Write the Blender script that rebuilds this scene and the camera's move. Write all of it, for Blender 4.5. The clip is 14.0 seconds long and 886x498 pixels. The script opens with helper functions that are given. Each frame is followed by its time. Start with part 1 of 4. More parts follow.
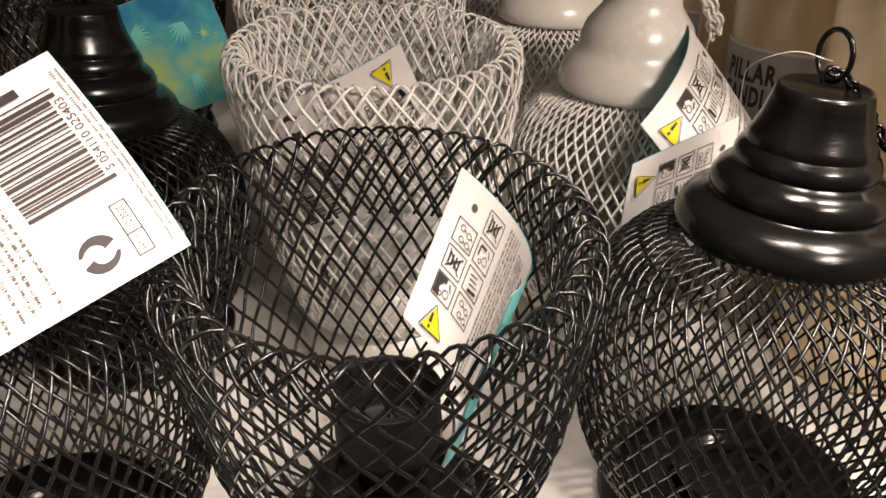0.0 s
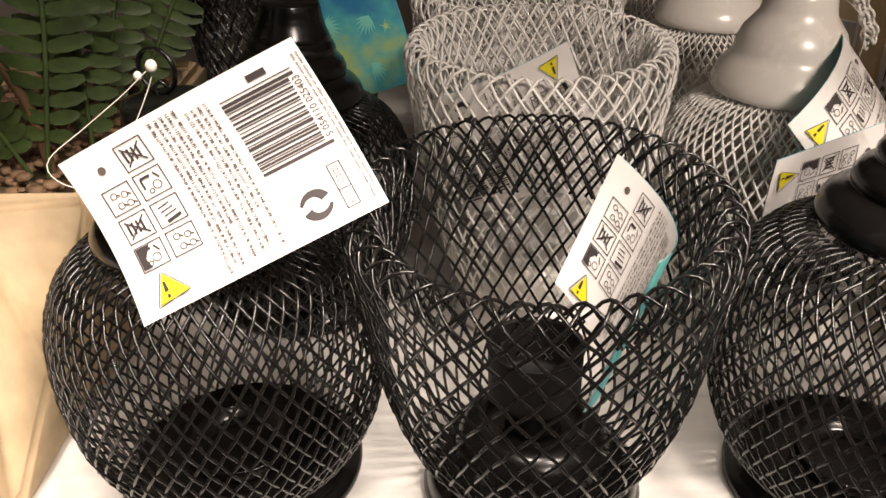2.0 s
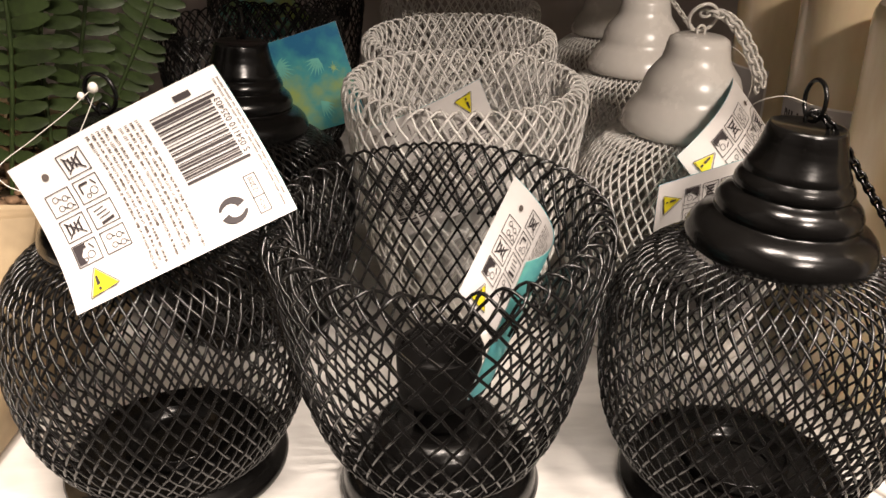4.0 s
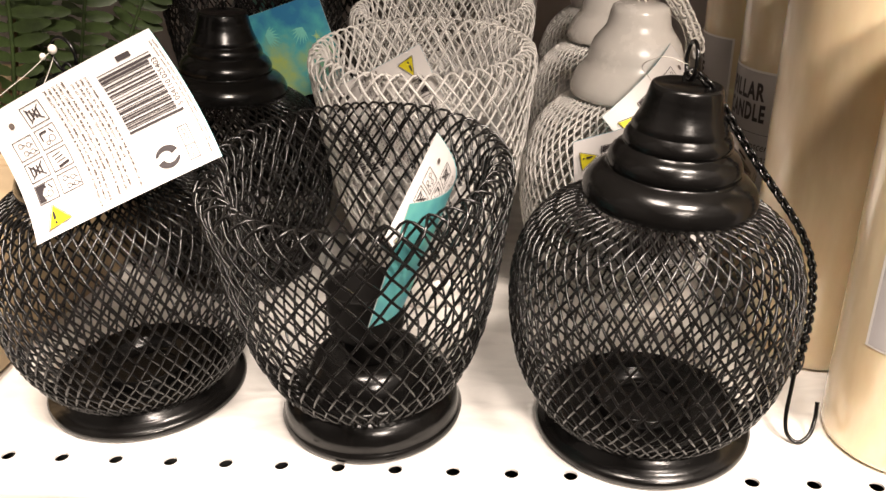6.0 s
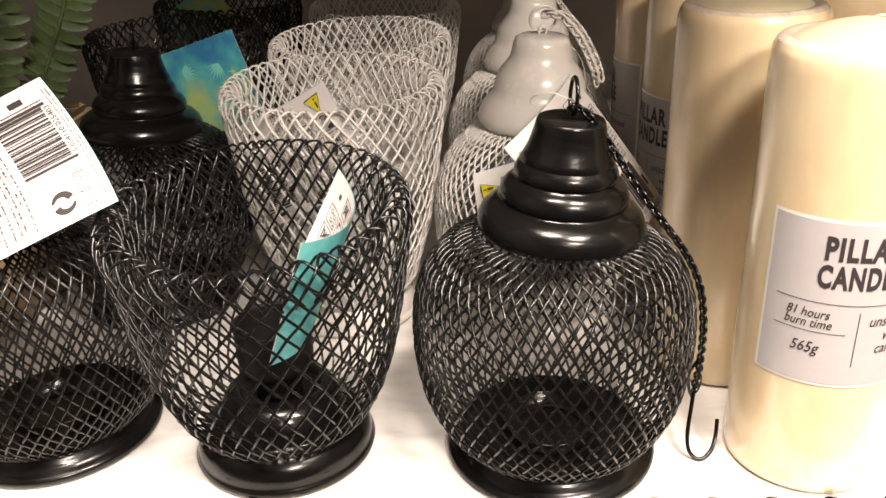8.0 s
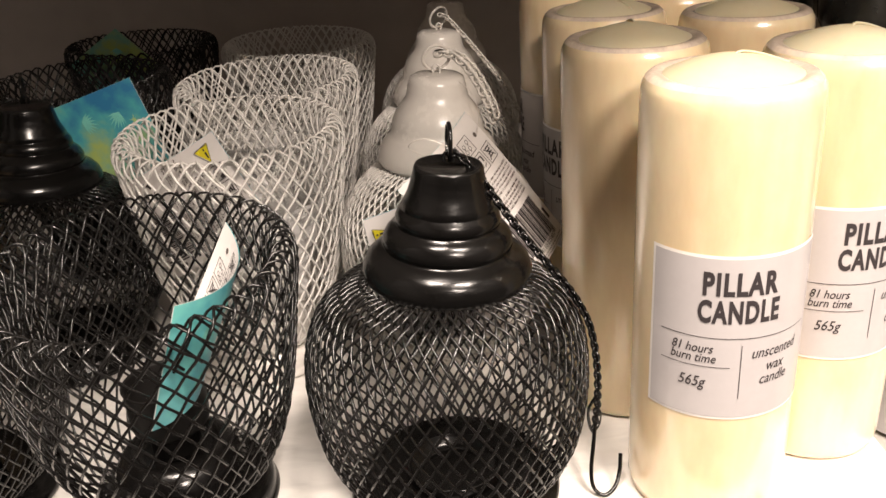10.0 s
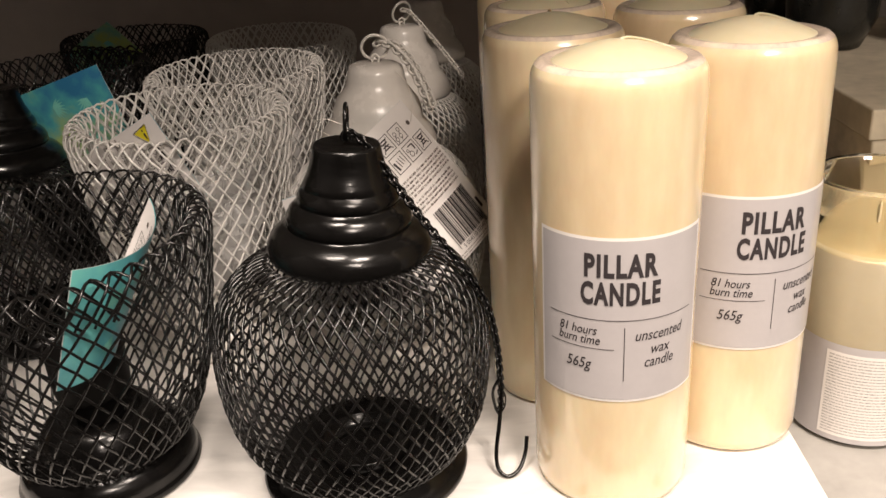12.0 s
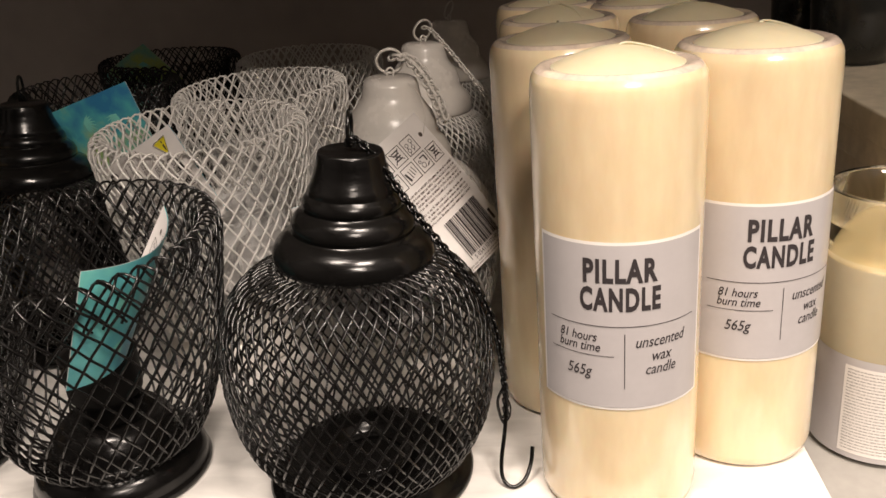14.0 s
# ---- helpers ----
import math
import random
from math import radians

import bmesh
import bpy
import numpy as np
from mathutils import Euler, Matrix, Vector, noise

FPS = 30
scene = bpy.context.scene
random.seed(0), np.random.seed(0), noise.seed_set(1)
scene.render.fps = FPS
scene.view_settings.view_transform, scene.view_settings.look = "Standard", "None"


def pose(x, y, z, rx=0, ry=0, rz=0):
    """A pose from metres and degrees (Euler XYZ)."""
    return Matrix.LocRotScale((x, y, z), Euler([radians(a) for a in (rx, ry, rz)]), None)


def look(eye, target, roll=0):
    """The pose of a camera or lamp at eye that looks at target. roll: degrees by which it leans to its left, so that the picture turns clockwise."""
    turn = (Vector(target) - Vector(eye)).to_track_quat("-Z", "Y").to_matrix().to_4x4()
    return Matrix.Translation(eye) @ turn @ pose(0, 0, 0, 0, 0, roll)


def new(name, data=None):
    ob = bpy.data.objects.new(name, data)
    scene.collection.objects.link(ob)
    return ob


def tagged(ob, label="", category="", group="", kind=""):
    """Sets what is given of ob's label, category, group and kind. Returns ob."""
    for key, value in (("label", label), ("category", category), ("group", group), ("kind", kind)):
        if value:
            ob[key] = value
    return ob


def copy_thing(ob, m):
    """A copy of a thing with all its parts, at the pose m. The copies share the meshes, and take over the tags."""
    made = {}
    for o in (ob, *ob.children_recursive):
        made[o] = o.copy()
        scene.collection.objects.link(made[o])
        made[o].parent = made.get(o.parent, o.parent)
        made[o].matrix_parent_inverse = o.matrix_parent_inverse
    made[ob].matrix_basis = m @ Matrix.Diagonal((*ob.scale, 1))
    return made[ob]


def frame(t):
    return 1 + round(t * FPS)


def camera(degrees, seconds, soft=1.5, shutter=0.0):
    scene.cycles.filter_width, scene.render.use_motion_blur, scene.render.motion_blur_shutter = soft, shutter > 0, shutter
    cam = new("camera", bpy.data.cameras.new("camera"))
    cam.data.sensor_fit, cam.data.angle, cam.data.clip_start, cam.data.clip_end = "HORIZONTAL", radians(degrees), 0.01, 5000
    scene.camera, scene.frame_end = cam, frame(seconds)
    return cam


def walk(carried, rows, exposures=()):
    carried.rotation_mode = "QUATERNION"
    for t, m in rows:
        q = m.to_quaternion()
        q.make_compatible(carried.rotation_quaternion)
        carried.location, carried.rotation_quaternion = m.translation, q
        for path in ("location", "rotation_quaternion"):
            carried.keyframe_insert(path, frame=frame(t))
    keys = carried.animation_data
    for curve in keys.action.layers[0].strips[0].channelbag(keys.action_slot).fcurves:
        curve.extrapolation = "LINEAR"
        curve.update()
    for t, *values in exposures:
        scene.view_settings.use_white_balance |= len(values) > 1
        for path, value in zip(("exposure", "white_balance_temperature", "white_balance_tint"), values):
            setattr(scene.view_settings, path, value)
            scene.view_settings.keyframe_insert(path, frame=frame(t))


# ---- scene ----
cam = camera(55.00, 14.0)
ROWS = [
    (0, 0.0007, 0.0439, 0.2341, -10.16, -28.41, -0.56),
    (0.5, 0.0006, 0.0437, 0.2325, -9.31, -29.39, -0.84),
    (1, -0.0067, 0.0348, 0.2285, -8.38, -30.38, -0.93),
    (1.5, -0.0211, 0.0151, 0.2326, -5.05, -29.67, -1.38),
    (2, -0.0141, 0.0073, 0.2436, -0.43, -28.41, -1.12),
    (2.5, 0.0088, -0.0133, 0.2430, 3.32, -26.55, -0.74),
    (3, 0.0054, -0.0229, 0.2544, 2.45, -25.84, -1.18),
    (3.5, 0.0048, -0.0298, 0.2450, -0.86, -25.41, -0.42),
    (3.7, 0.0086, -0.0301, 0.2439, -1.11, -24.67, -0.12),
    (5.8, 0.0837, -0.0667, 0.2437, 5.43, -25.70, -1.18),
    (6, 0.0870, -0.0674, 0.2462, 5.36, -26.10, -1.53),
    (6.5, 0.0934, -0.0698, 0.2489, 5.05, -26.34, -2.14),
    (7, 0.0922, -0.0738, 0.2475, 4.43, -26.00, -1.78),
    (7.5, 0.1038, -0.0705, 0.2518, 3.67, -25.70, -1.85),
    (8, 0.1141, -0.0691, 0.2549, 2.61, -25.05, -2.27),
    (10.5, 0.1606, -0.0599, 0.2648, -0.47, -23.70, -4.45),
    (11, 0.1758, -0.0649, 0.2656, -0.72, -23.38, -4.76),
    (11.5, 0.1884, -0.0683, 0.2616, 0.57, -23.46, -4.24),
    (12, 0.2070, -0.0745, 0.2519, 3.21, -23.18, -3.72),
    (12.5, 0.2184, -0.0812, 0.2462, 5.28, -22.20, -4.11),
    (13, 0.2196, -0.0794, 0.2472, 6.11, -21.67, -4.63),
    (13.5, 0.2225, -0.0775, 0.2389, 6.28, -21.60, -4.75),
    (14, 0.2243, -0.0786, 0.2427, 6.30, -21.05, -4.46),
]
LAMP_A, LAMP_B, LAMP_C, UPPER_Y, UPPER_Z = 67.0, 42.0, 66.0, 0.175, 0.395
EXPOSURES = [(0.0, 0.0), (3.5, -0.2), (6.0, 0.1), (8.0, 0.1), (10.5, -0.22), (11.5, -0.56), (14.0, -0.72)]
walk(cam, [(t, pose(x, y, z, 90 + pitch, 0, yaw) @ pose(0, 0, 0, 0, 0, roll)) for t, x, y, z, yaw, pitch, roll in ROWS], EXPOSURES)

# ---- light ----
world = bpy.data.worlds.new("world")
scene.world = world
world.use_nodes = True
world.node_tree.nodes["Background"].inputs[0].default_value = (1.0, 0.9, 0.78, 1)
world.node_tree.nodes["Background"].inputs[1].default_value = 0.012


def tube_light(name, x, y, z, length, width, watts, colour):
    """A rectangular overhead light, aimed at the shelf."""
    lamp = bpy.data.lights.new(name, "AREA")
    lamp.shape, lamp.size, lamp.size_y, lamp.energy, lamp.color = "RECTANGLE", length, width, watts, colour
    ob = new(name, lamp)
    ob.matrix_world = look((x, y, z), (x, 0.25, 0.05))
    return ob


WARM = (1.0, 0.855, 0.745)
# These two stand for the ceiling tubes mirrored in the caps.
tube_light("overhead_light", 0.72, -0.52, 1.62, 0.46, 0.22, LAMP_A, WARM)
tube_light("overhead_light", -0.06, -0.28, 1.64, 0.46, 0.22, LAMP_B, WARM)
# Fill light added to lift the rear rows; no tube is known here.
tube_light("overhead_light", 0.85, -1.85, 1.64, 0.60, 0.12, LAMP_C, WARM)


# ---- materials ----
def material(name, colour, rough=0.5, metal=0.0, vary=0.0, scale=60.0, bump=0.0, bump_scale=300.0, coat=0.0, sub=0.0, sub_radius=(1, 0.6, 0.35), sub_scale=0.01, spec=0.5, rough_vary=0.0, dark=None, stretch=1.0):
    """Procedural surface: base colour mottled at two scales, roughness variation and fine relief."""
    m = bpy.data.materials.new(name)
    m.use_nodes = True
    nt = m.node_tree
    b = nt.nodes["Principled BSDF"]
    b.inputs["Base Color"].default_value = (*colour, 1)
    b.inputs["Roughness"].default_value = rough
    b.inputs["Metallic"].default_value = metal
    b.inputs["Specular IOR Level"].default_value = spec
    b.inputs["Coat Weight"].default_value = coat
    b.inputs["Coat Roughness"].default_value = 0.12
    if sub:
        b.inputs["Subsurface Weight"].default_value = sub
        b.inputs["Subsurface Radius"].default_value = sub_radius
        b.inputs["Subsurface Scale"].default_value = sub_scale
    coord = nt.nodes.new("ShaderNodeTexCoord")
    tc = nt.nodes.new("ShaderNodeMapping")
    tc.inputs["Scale"].default_value = (1, 1, stretch)
    nt.links.new(coord.outputs["Object"], tc.inputs["Vector"])
    if vary or rough_vary:
        n1 = nt.nodes.new("ShaderNodeTexNoise")
        n1.inputs["Scale"].default_value, n1.inputs["Detail"].default_value = scale, 6
        n2 = nt.nodes.new("ShaderNodeTexNoise")
        n2.inputs["Scale"].default_value, n2.inputs["Detail"].default_value = scale * 7, 4
        add = nt.nodes.new("ShaderNodeMath")
        add.operation = "MULTIPLY_ADD"
        add.inputs[1].default_value = 0.4
        nt.links.new(tc.outputs["Vector"], n1.inputs["Vector"])
        nt.links.new(tc.outputs["Vector"], n2.inputs["Vector"])
        nt.links.new(n2.outputs["Fac"], add.inputs[0])
        nt.links.new(n1.outputs["Fac"], add.inputs[2])
        if vary:
            ramp = nt.nodes.new("ShaderNodeValToRGB")
            low = dark or tuple(c * (1 - vary) for c in colour)
            high = tuple(min(1, c * (1 + vary * 0.4)) for c in colour)
            ramp.color_ramp.elements[0].position, ramp.color_ramp.elements[0].color = 0.45, (*low, 1)
            ramp.color_ramp.elements[1].position, ramp.color_ramp.elements[1].color = 0.95, (*high, 1)
            nt.links.new(add.outputs[0], ramp.inputs[0])
            nt.links.new(ramp.outputs[0], b.inputs["Base Color"])
        if rough_vary:
            mr = nt.nodes.new("ShaderNodeMapRange")
            mr.inputs["From Min"].default_value, mr.inputs["From Max"].default_value = 0.4, 1.0
            mr.inputs["To Min"].default_value, mr.inputs["To Max"].default_value = rough - rough_vary, rough + rough_vary
            nt.links.new(add.outputs[0], mr.inputs["Value"])
            nt.links.new(mr.outputs[0], b.inputs["Roughness"])
    if bump:
        n3 = nt.nodes.new("ShaderNodeTexNoise")
        n3.inputs["Scale"].default_value, n3.inputs["Detail"].default_value = bump_scale, 5
        bp = nt.nodes.new("ShaderNodeBump")
        bp.inputs["Strength"].default_value, bp.inputs["Distance"].default_value = bump, 0.001
        nt.links.new(tc.outputs["Vector"], n3.inputs["Vector"])
        nt.links.new(n3.outputs["Fac"], bp.inputs["Height"])
        nt.links.new(bp.outputs[0], b.inputs["Normal"])
    return m


BLACK = material("black_satin_paint", (0.0040, 0.0037, 0.0035), 0.20, spec=0.34, vary=0.3, scale=40, bump=0.22, bump_scale=60, rough_vary=0.07, stretch=5.0)
MATTE_BLACK = material("matte_black_cup", (0.0045, 0.0040, 0.0037), 0.55, spec=0.12, vary=0.3, scale=60, bump=0.1, bump_scale=300)
BLACK_WIRE = material("black_coated_wire", (0.0050, 0.0045, 0.0042), 0.25, spec=0.5, vary=0.3, scale=80, bump=0.15, bump_scale=500, rough_vary=0.08)
WHITE_PAINT = material("white_satin_paint", (0.68, 0.645, 0.60), 0.25, vary=0.08, scale=35, bump=0.14, bump_scale=60, rough_vary=0.06)
WHITE_WIRE = material("white_coated_wire", (0.76, 0.735, 0.70), 0.42, vary=0.12, scale=90, bump=0.15, bump_scale=500)
SHELF = material("white_shelf_paint", (0.72, 0.70, 0.67), 0.40, vary=0.26, scale=26, bump=0.06, bump_scale=150, rough_vary=0.08)
mottle = SHELF.node_tree
grain = mottle.nodes.new("ShaderNodeTexNoise")
grain.inputs["Scale"].default_value, grain.inputs["Detail"].default_value, grain.inputs["Distortion"].default_value = 9.0, 9.0, 0.6
lie = mottle.nodes.new("ShaderNodeMapping")
lie.inputs["Rotation"].default_value, lie.inputs["Scale"].default_value = (0, 0, radians(38)), (2.6, 8.0, 1.0)
place = mottle.nodes.new("ShaderNodeTexCoord")
fade = mottle.nodes.new("ShaderNodeValToRGB")
fade.color_ramp.elements[0].position, fade.color_ramp.elements[0].color = 0.34, (0.60, 0.58, 0.55, 1)
fade.color_ramp.elements[1].position, fade.color_ramp.elements[1].color = 0.58, (0.76, 0.735, 0.70, 1)
mottle.links.new(place.outputs["Object"], lie.inputs["Vector"])
mottle.links.new(lie.outputs["Vector"], grain.inputs["Vector"])
mottle.links.new(grain.outputs["Fac"], fade.inputs["Fac"])
mottle.links.new(fade.outputs["Color"], mottle.nodes["Principled BSDF"].inputs["Base Color"])
PANEL = material("grey_back_panel", (0.42, 0.37, 0.34), 0.55, vary=0.18, scale=6, bump=0.1, bump_scale=120)
# Dark colour that stands in for the shade seen through the shelf holes.
HOLE_SHADE = material("hole_shade", (0.06, 0.06, 0.055), 0.6, vary=0.3, scale=200)
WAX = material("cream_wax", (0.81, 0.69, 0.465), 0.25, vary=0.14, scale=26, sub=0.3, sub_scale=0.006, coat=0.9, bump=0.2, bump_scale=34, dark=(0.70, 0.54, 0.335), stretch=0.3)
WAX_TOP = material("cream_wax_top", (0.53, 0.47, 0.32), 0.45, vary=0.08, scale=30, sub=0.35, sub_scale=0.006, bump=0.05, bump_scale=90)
FILM_EDGE = material("shrunk_film_edge", (0.66, 0.55, 0.42), 0.22, vary=0.3, scale=70, dark=(0.42, 0.34, 0.30), bump=0.35, bump_scale=140, coat=0.5)
LABEL = material("grey_paper_label", (0.50, 0.47, 0.47), 0.55, vary=0.05, scale=60, coat=0.7)
LABEL_EDGE = material("white_label_edge", (0.84, 0.80, 0.76), 0.5)
INK = material("dark_ink", (0.035, 0.028, 0.03), 0.6)
INK_SOFT = material("brown_ink", (0.10, 0.08, 0.07), 0.6)
CARD = material("white_card", (0.74, 0.71, 0.69), 0.5, vary=0.04, scale=50)
TEAL = material("teal_printed_card", (0.17, 0.56, 0.52), 0.35, vary=0.3, scale=20, dark=(0.03, 0.27, 0.42))
TEAL_PALE = material("pale_teal_print", (0.20, 0.58, 0.50), 0.4, vary=0.2, scale=60)
YELLOW = material("yellow_print", (0.72, 0.62, 0.02), 0.5)
# Beach print, its colours darkened for the shade of the rear rows.
SHADED_PICTURE = material("shaded_beach_print", (0.08, 0.38, 0.40), 0.4, vary=0.3, scale=18)
wash = SHADED_PICTURE.node_tree
stops = [n for n in wash.nodes if n.bl_idname == "ShaderNodeValToRGB"][0].color_ramp
stops.elements[0].position, stops.elements[0].color = 0.52, (0.03, 0.17, 0.33, 1)
stops.elements[1].position, stops.elements[1].color = 0.92, (0.36, 0.46, 0.13, 1)
middle = stops.elements.new(0.70)
middle.color = (0.075, 0.36, 0.39, 1)
SUN_PRINT = material("yellow_green_print", (0.42, 0.60, 0.26), 0.45, vary=0.3, scale=60)
POT = material("beige_concrete", (0.46, 0.345, 0.205), 0.75, vary=0.35, scale=16, bump=0.35, bump_scale=120)
GRAVEL = material("brown_gravel", (0.24, 0.145, 0.08), 0.8, vary=0.6, scale=90, bump=0.4, bump_scale=200)
LEAF = material("fern_green", (0.050, 0.080, 0.022), 0.5, vary=0.55, scale=50, bump=0.2, bump_scale=150)
LEAF_PALE = material("pale_green_leaf", (0.30, 0.42, 0.14), 0.55, vary=0.3, scale=60)
STEM = material("brown_stem", (0.14, 0.08, 0.035), 0.7, vary=0.4, scale=80, bump=0.3)
STRING = material("clear_nylon_string", (0.62, 0.58, 0.52), 0.35)
AISLE = material("aisle_grey", (0.055, 0.052, 0.05), 0.6, vary=0.15, scale=2)
JAR_WAX = material("jar_wax", (0.42, 0.36, 0.245), 0.3, vary=0.08, scale=20, sub=0.2, sub_scale=0.005, coat=1.0)
SHELF_GREY = material("grey_shelf_paint", (0.36, 0.345, 0.32), 0.45, vary=0.2, scale=26, bump=0.06, bump_scale=150, rough_vary=0.08)
STONE = material("white_plaster_slab", (0.66, 0.58, 0.44), 0.55, vary=0.35, scale=18, bump=0.1, bump_scale=120)
DARK_GLAZE = material("dark_glaze", (0.02, 0.02, 0.018), 0.18, vary=0.4, scale=40)


# ---- mesh helpers ----
def from_data(name, verts, faces, mat, smooth=True):
    me = bpy.data.meshes.new(name)
    me.from_pydata([tuple(map(float, v)) for v in verts], [], faces)
    me.materials.append(mat)
    me.polygons.foreach_set("use_smooth", [smooth] * len(me.polygons))
    me.update()
    return me


def part(name, me, parent=None, label="", m=None):
    """One mesh object under a thing or a part."""
    ob = new(name, me)
    if parent:
        ob.parent = parent
    if m is not None:
        ob.matrix_basis = m
    if label:
        tagged(ob, label)
    return ob


def holder(name, m, label, category, group="", kind=""):
    ob = new(name)
    ob.empty_display_size = 0.02
    ob.matrix_basis = m
    return tagged(ob, label, category, group, kind)


def lathe(name, profile, mat, seg=64, smooth=True, close=False):
    """Turns a profile of (radius, height) round z."""
    verts, faces, rings = [], [], []
    for r, z in profile:
        if r < 1e-6:
            rings.append([len(verts)])
            verts.append((0, 0, z))
        else:
            rings.append(list(range(len(verts), len(verts) + seg)))
            verts += [(r * math.cos(2 * math.pi * k / seg), r * math.sin(2 * math.pi * k / seg), z) for k in range(seg)]
    for a, b in zip(rings, rings[1:]):
        for k in range(seg):
            j = (k + 1) % seg
            if len(a) == 1 and len(b) > 1:
                faces.append((a[0], b[k], b[j]))
            elif len(b) == 1 and len(a) > 1:
                faces.append((a[k], b[0], a[j]))
            elif len(a) > 1:
                faces.append((a[k], b[k], b[j], a[j]))
    me = from_data(name, verts, faces, mat, smooth)
    bm = bmesh.new()
    bm.from_mesh(me)
    bmesh.ops.recalc_face_normals(bm, faces=bm.faces)
    bm.to_mesh(me)
    bm.free()
    return me


def spline(points, n):
    """Catmull-Rom through points, n samples even in arc length."""
    p = np.array(points, float)
    p = np.vstack([2 * p[0] - p[1], p, 2 * p[-1] - p[-2]])
    out = []
    for i in range(1, len(p) - 2):
        for u in np.linspace(0, 1, 24, endpoint=False):
            a, b, c, d = p[i - 1], p[i], p[i + 1], p[i + 2]
            out.append(0.5 * (2 * b + (c - a) * u + (2 * a - 5 * b + 4 * c - d) * u * u + (3 * b - a - 3 * c + d) * u ** 3))
    out.append(p[-2])
    out = np.array(out)
    s = np.r_[0, np.cumsum(np.linalg.norm(np.diff(out, axis=0), axis=1))]
    t = np.linspace(0, s[-1], n)
    return np.stack([np.interp(t, s, out[:, k]) for k in range(out.shape[1])], 1), t


def tubes(name, paths, radius, mat, sides=5, closed=False):
    """Round wires along the given paths, joined into one mesh."""
    verts, faces, base = [], [], 0
    for path in paths:
        p = np.asarray(path, float)
        n = len(p)
        tan = np.roll(p, -1, 0) - np.roll(p, 1, 0) if closed else np.gradient(p, axis=0)
        tan /= np.linalg.norm(tan, axis=1)[:, None] + 1e-12
        ref = np.array((0.31, 0.17, 0.93))
        side = np.cross(tan, ref)
        side /= np.linalg.norm(side, axis=1)[:, None] + 1e-12
        up = np.cross(side, tan)
        for k in range(sides):
            a = 2 * math.pi * k / sides
            verts.append(p + radius * (math.cos(a) * side + math.sin(a) * up))
        for k in range(sides):
            j = (k + 1) % sides
            for i in range(n if closed else n - 1):
                i2 = (i + 1) % n
                faces.append((base + k * n + i, base + k * n + i2, base + j * n + i2, base + j * n + i))
        base += sides * n
    return from_data(name, np.concatenate(verts), faces, mat)


def net_paths(profile, wires, twist, steps, lift, jitter=0.0, seed=1):
    """Two crossing families of wires on a surface of revolution: twist in radians for each metre along the profile."""
    prof, s = spline(profile, steps)
    rng = np.random.default_rng(seed)
    d = np.gradient(prof, axis=0)
    d /= np.linalg.norm(d, axis=1)[:, None]
    nr, nz = d[:, 1], -d[:, 0]
    out = []
    cell = math.pi / wires / twist
    for way in (-1, 1):
        for k in range(wires):
            wob = jitter * np.sin(s * rng.uniform(60, 120) + rng.uniform(0, 6.28)) + rng.normal(0, jitter * 0.5)
            a = 2 * math.pi * k / wires + way * twist * s + wob
            off = lift * way * np.cos(math.pi * s / cell + (0 if way > 0 else 0)) * 0.6
            r, z = prof[:, 0] + nr * off, prof[:, 1] + nz * off
            out.append(np.stack([r * np.cos(a), r * np.sin(a), z], 1))
    return out


def ring_path(radius, n=28):
    a = np.linspace(0, 2 * math.pi, n, endpoint=False)
    return np.stack([radius * np.cos(a), 0 * a, radius * np.sin(a)], 1)


def box(name, lo, hi, mat, bevel=0.0):
    bm = bmesh.new()
    bmesh.ops.create_cube(bm, size=1)
    for v in bm.verts:
        v.co = Vector([lo[i] + (v.co[i] + 0.5) * (hi[i] - lo[i]) for i in range(3)])
    if bevel:
        bmesh.ops.bevel(bm, geom=bm.edges, offset=bevel, segments=3, affect="EDGES", profile=0.6)
    me = bpy.data.meshes.new(name)
    bm.to_mesh(me)
    bm.free()
    me.materials.append(mat)
    return me


# ---- the shelf and what closes it round ----
SHELF_X0, SHELF_X1, SHELF_Y0, SHELF_Y1 = -0.62, 0.3486, 0.196, 0.86
HOLE_Y, HOLE_X, HOLE_STEP, HOLE_R = 0.2174, 0.0370, 0.025, 0.0031


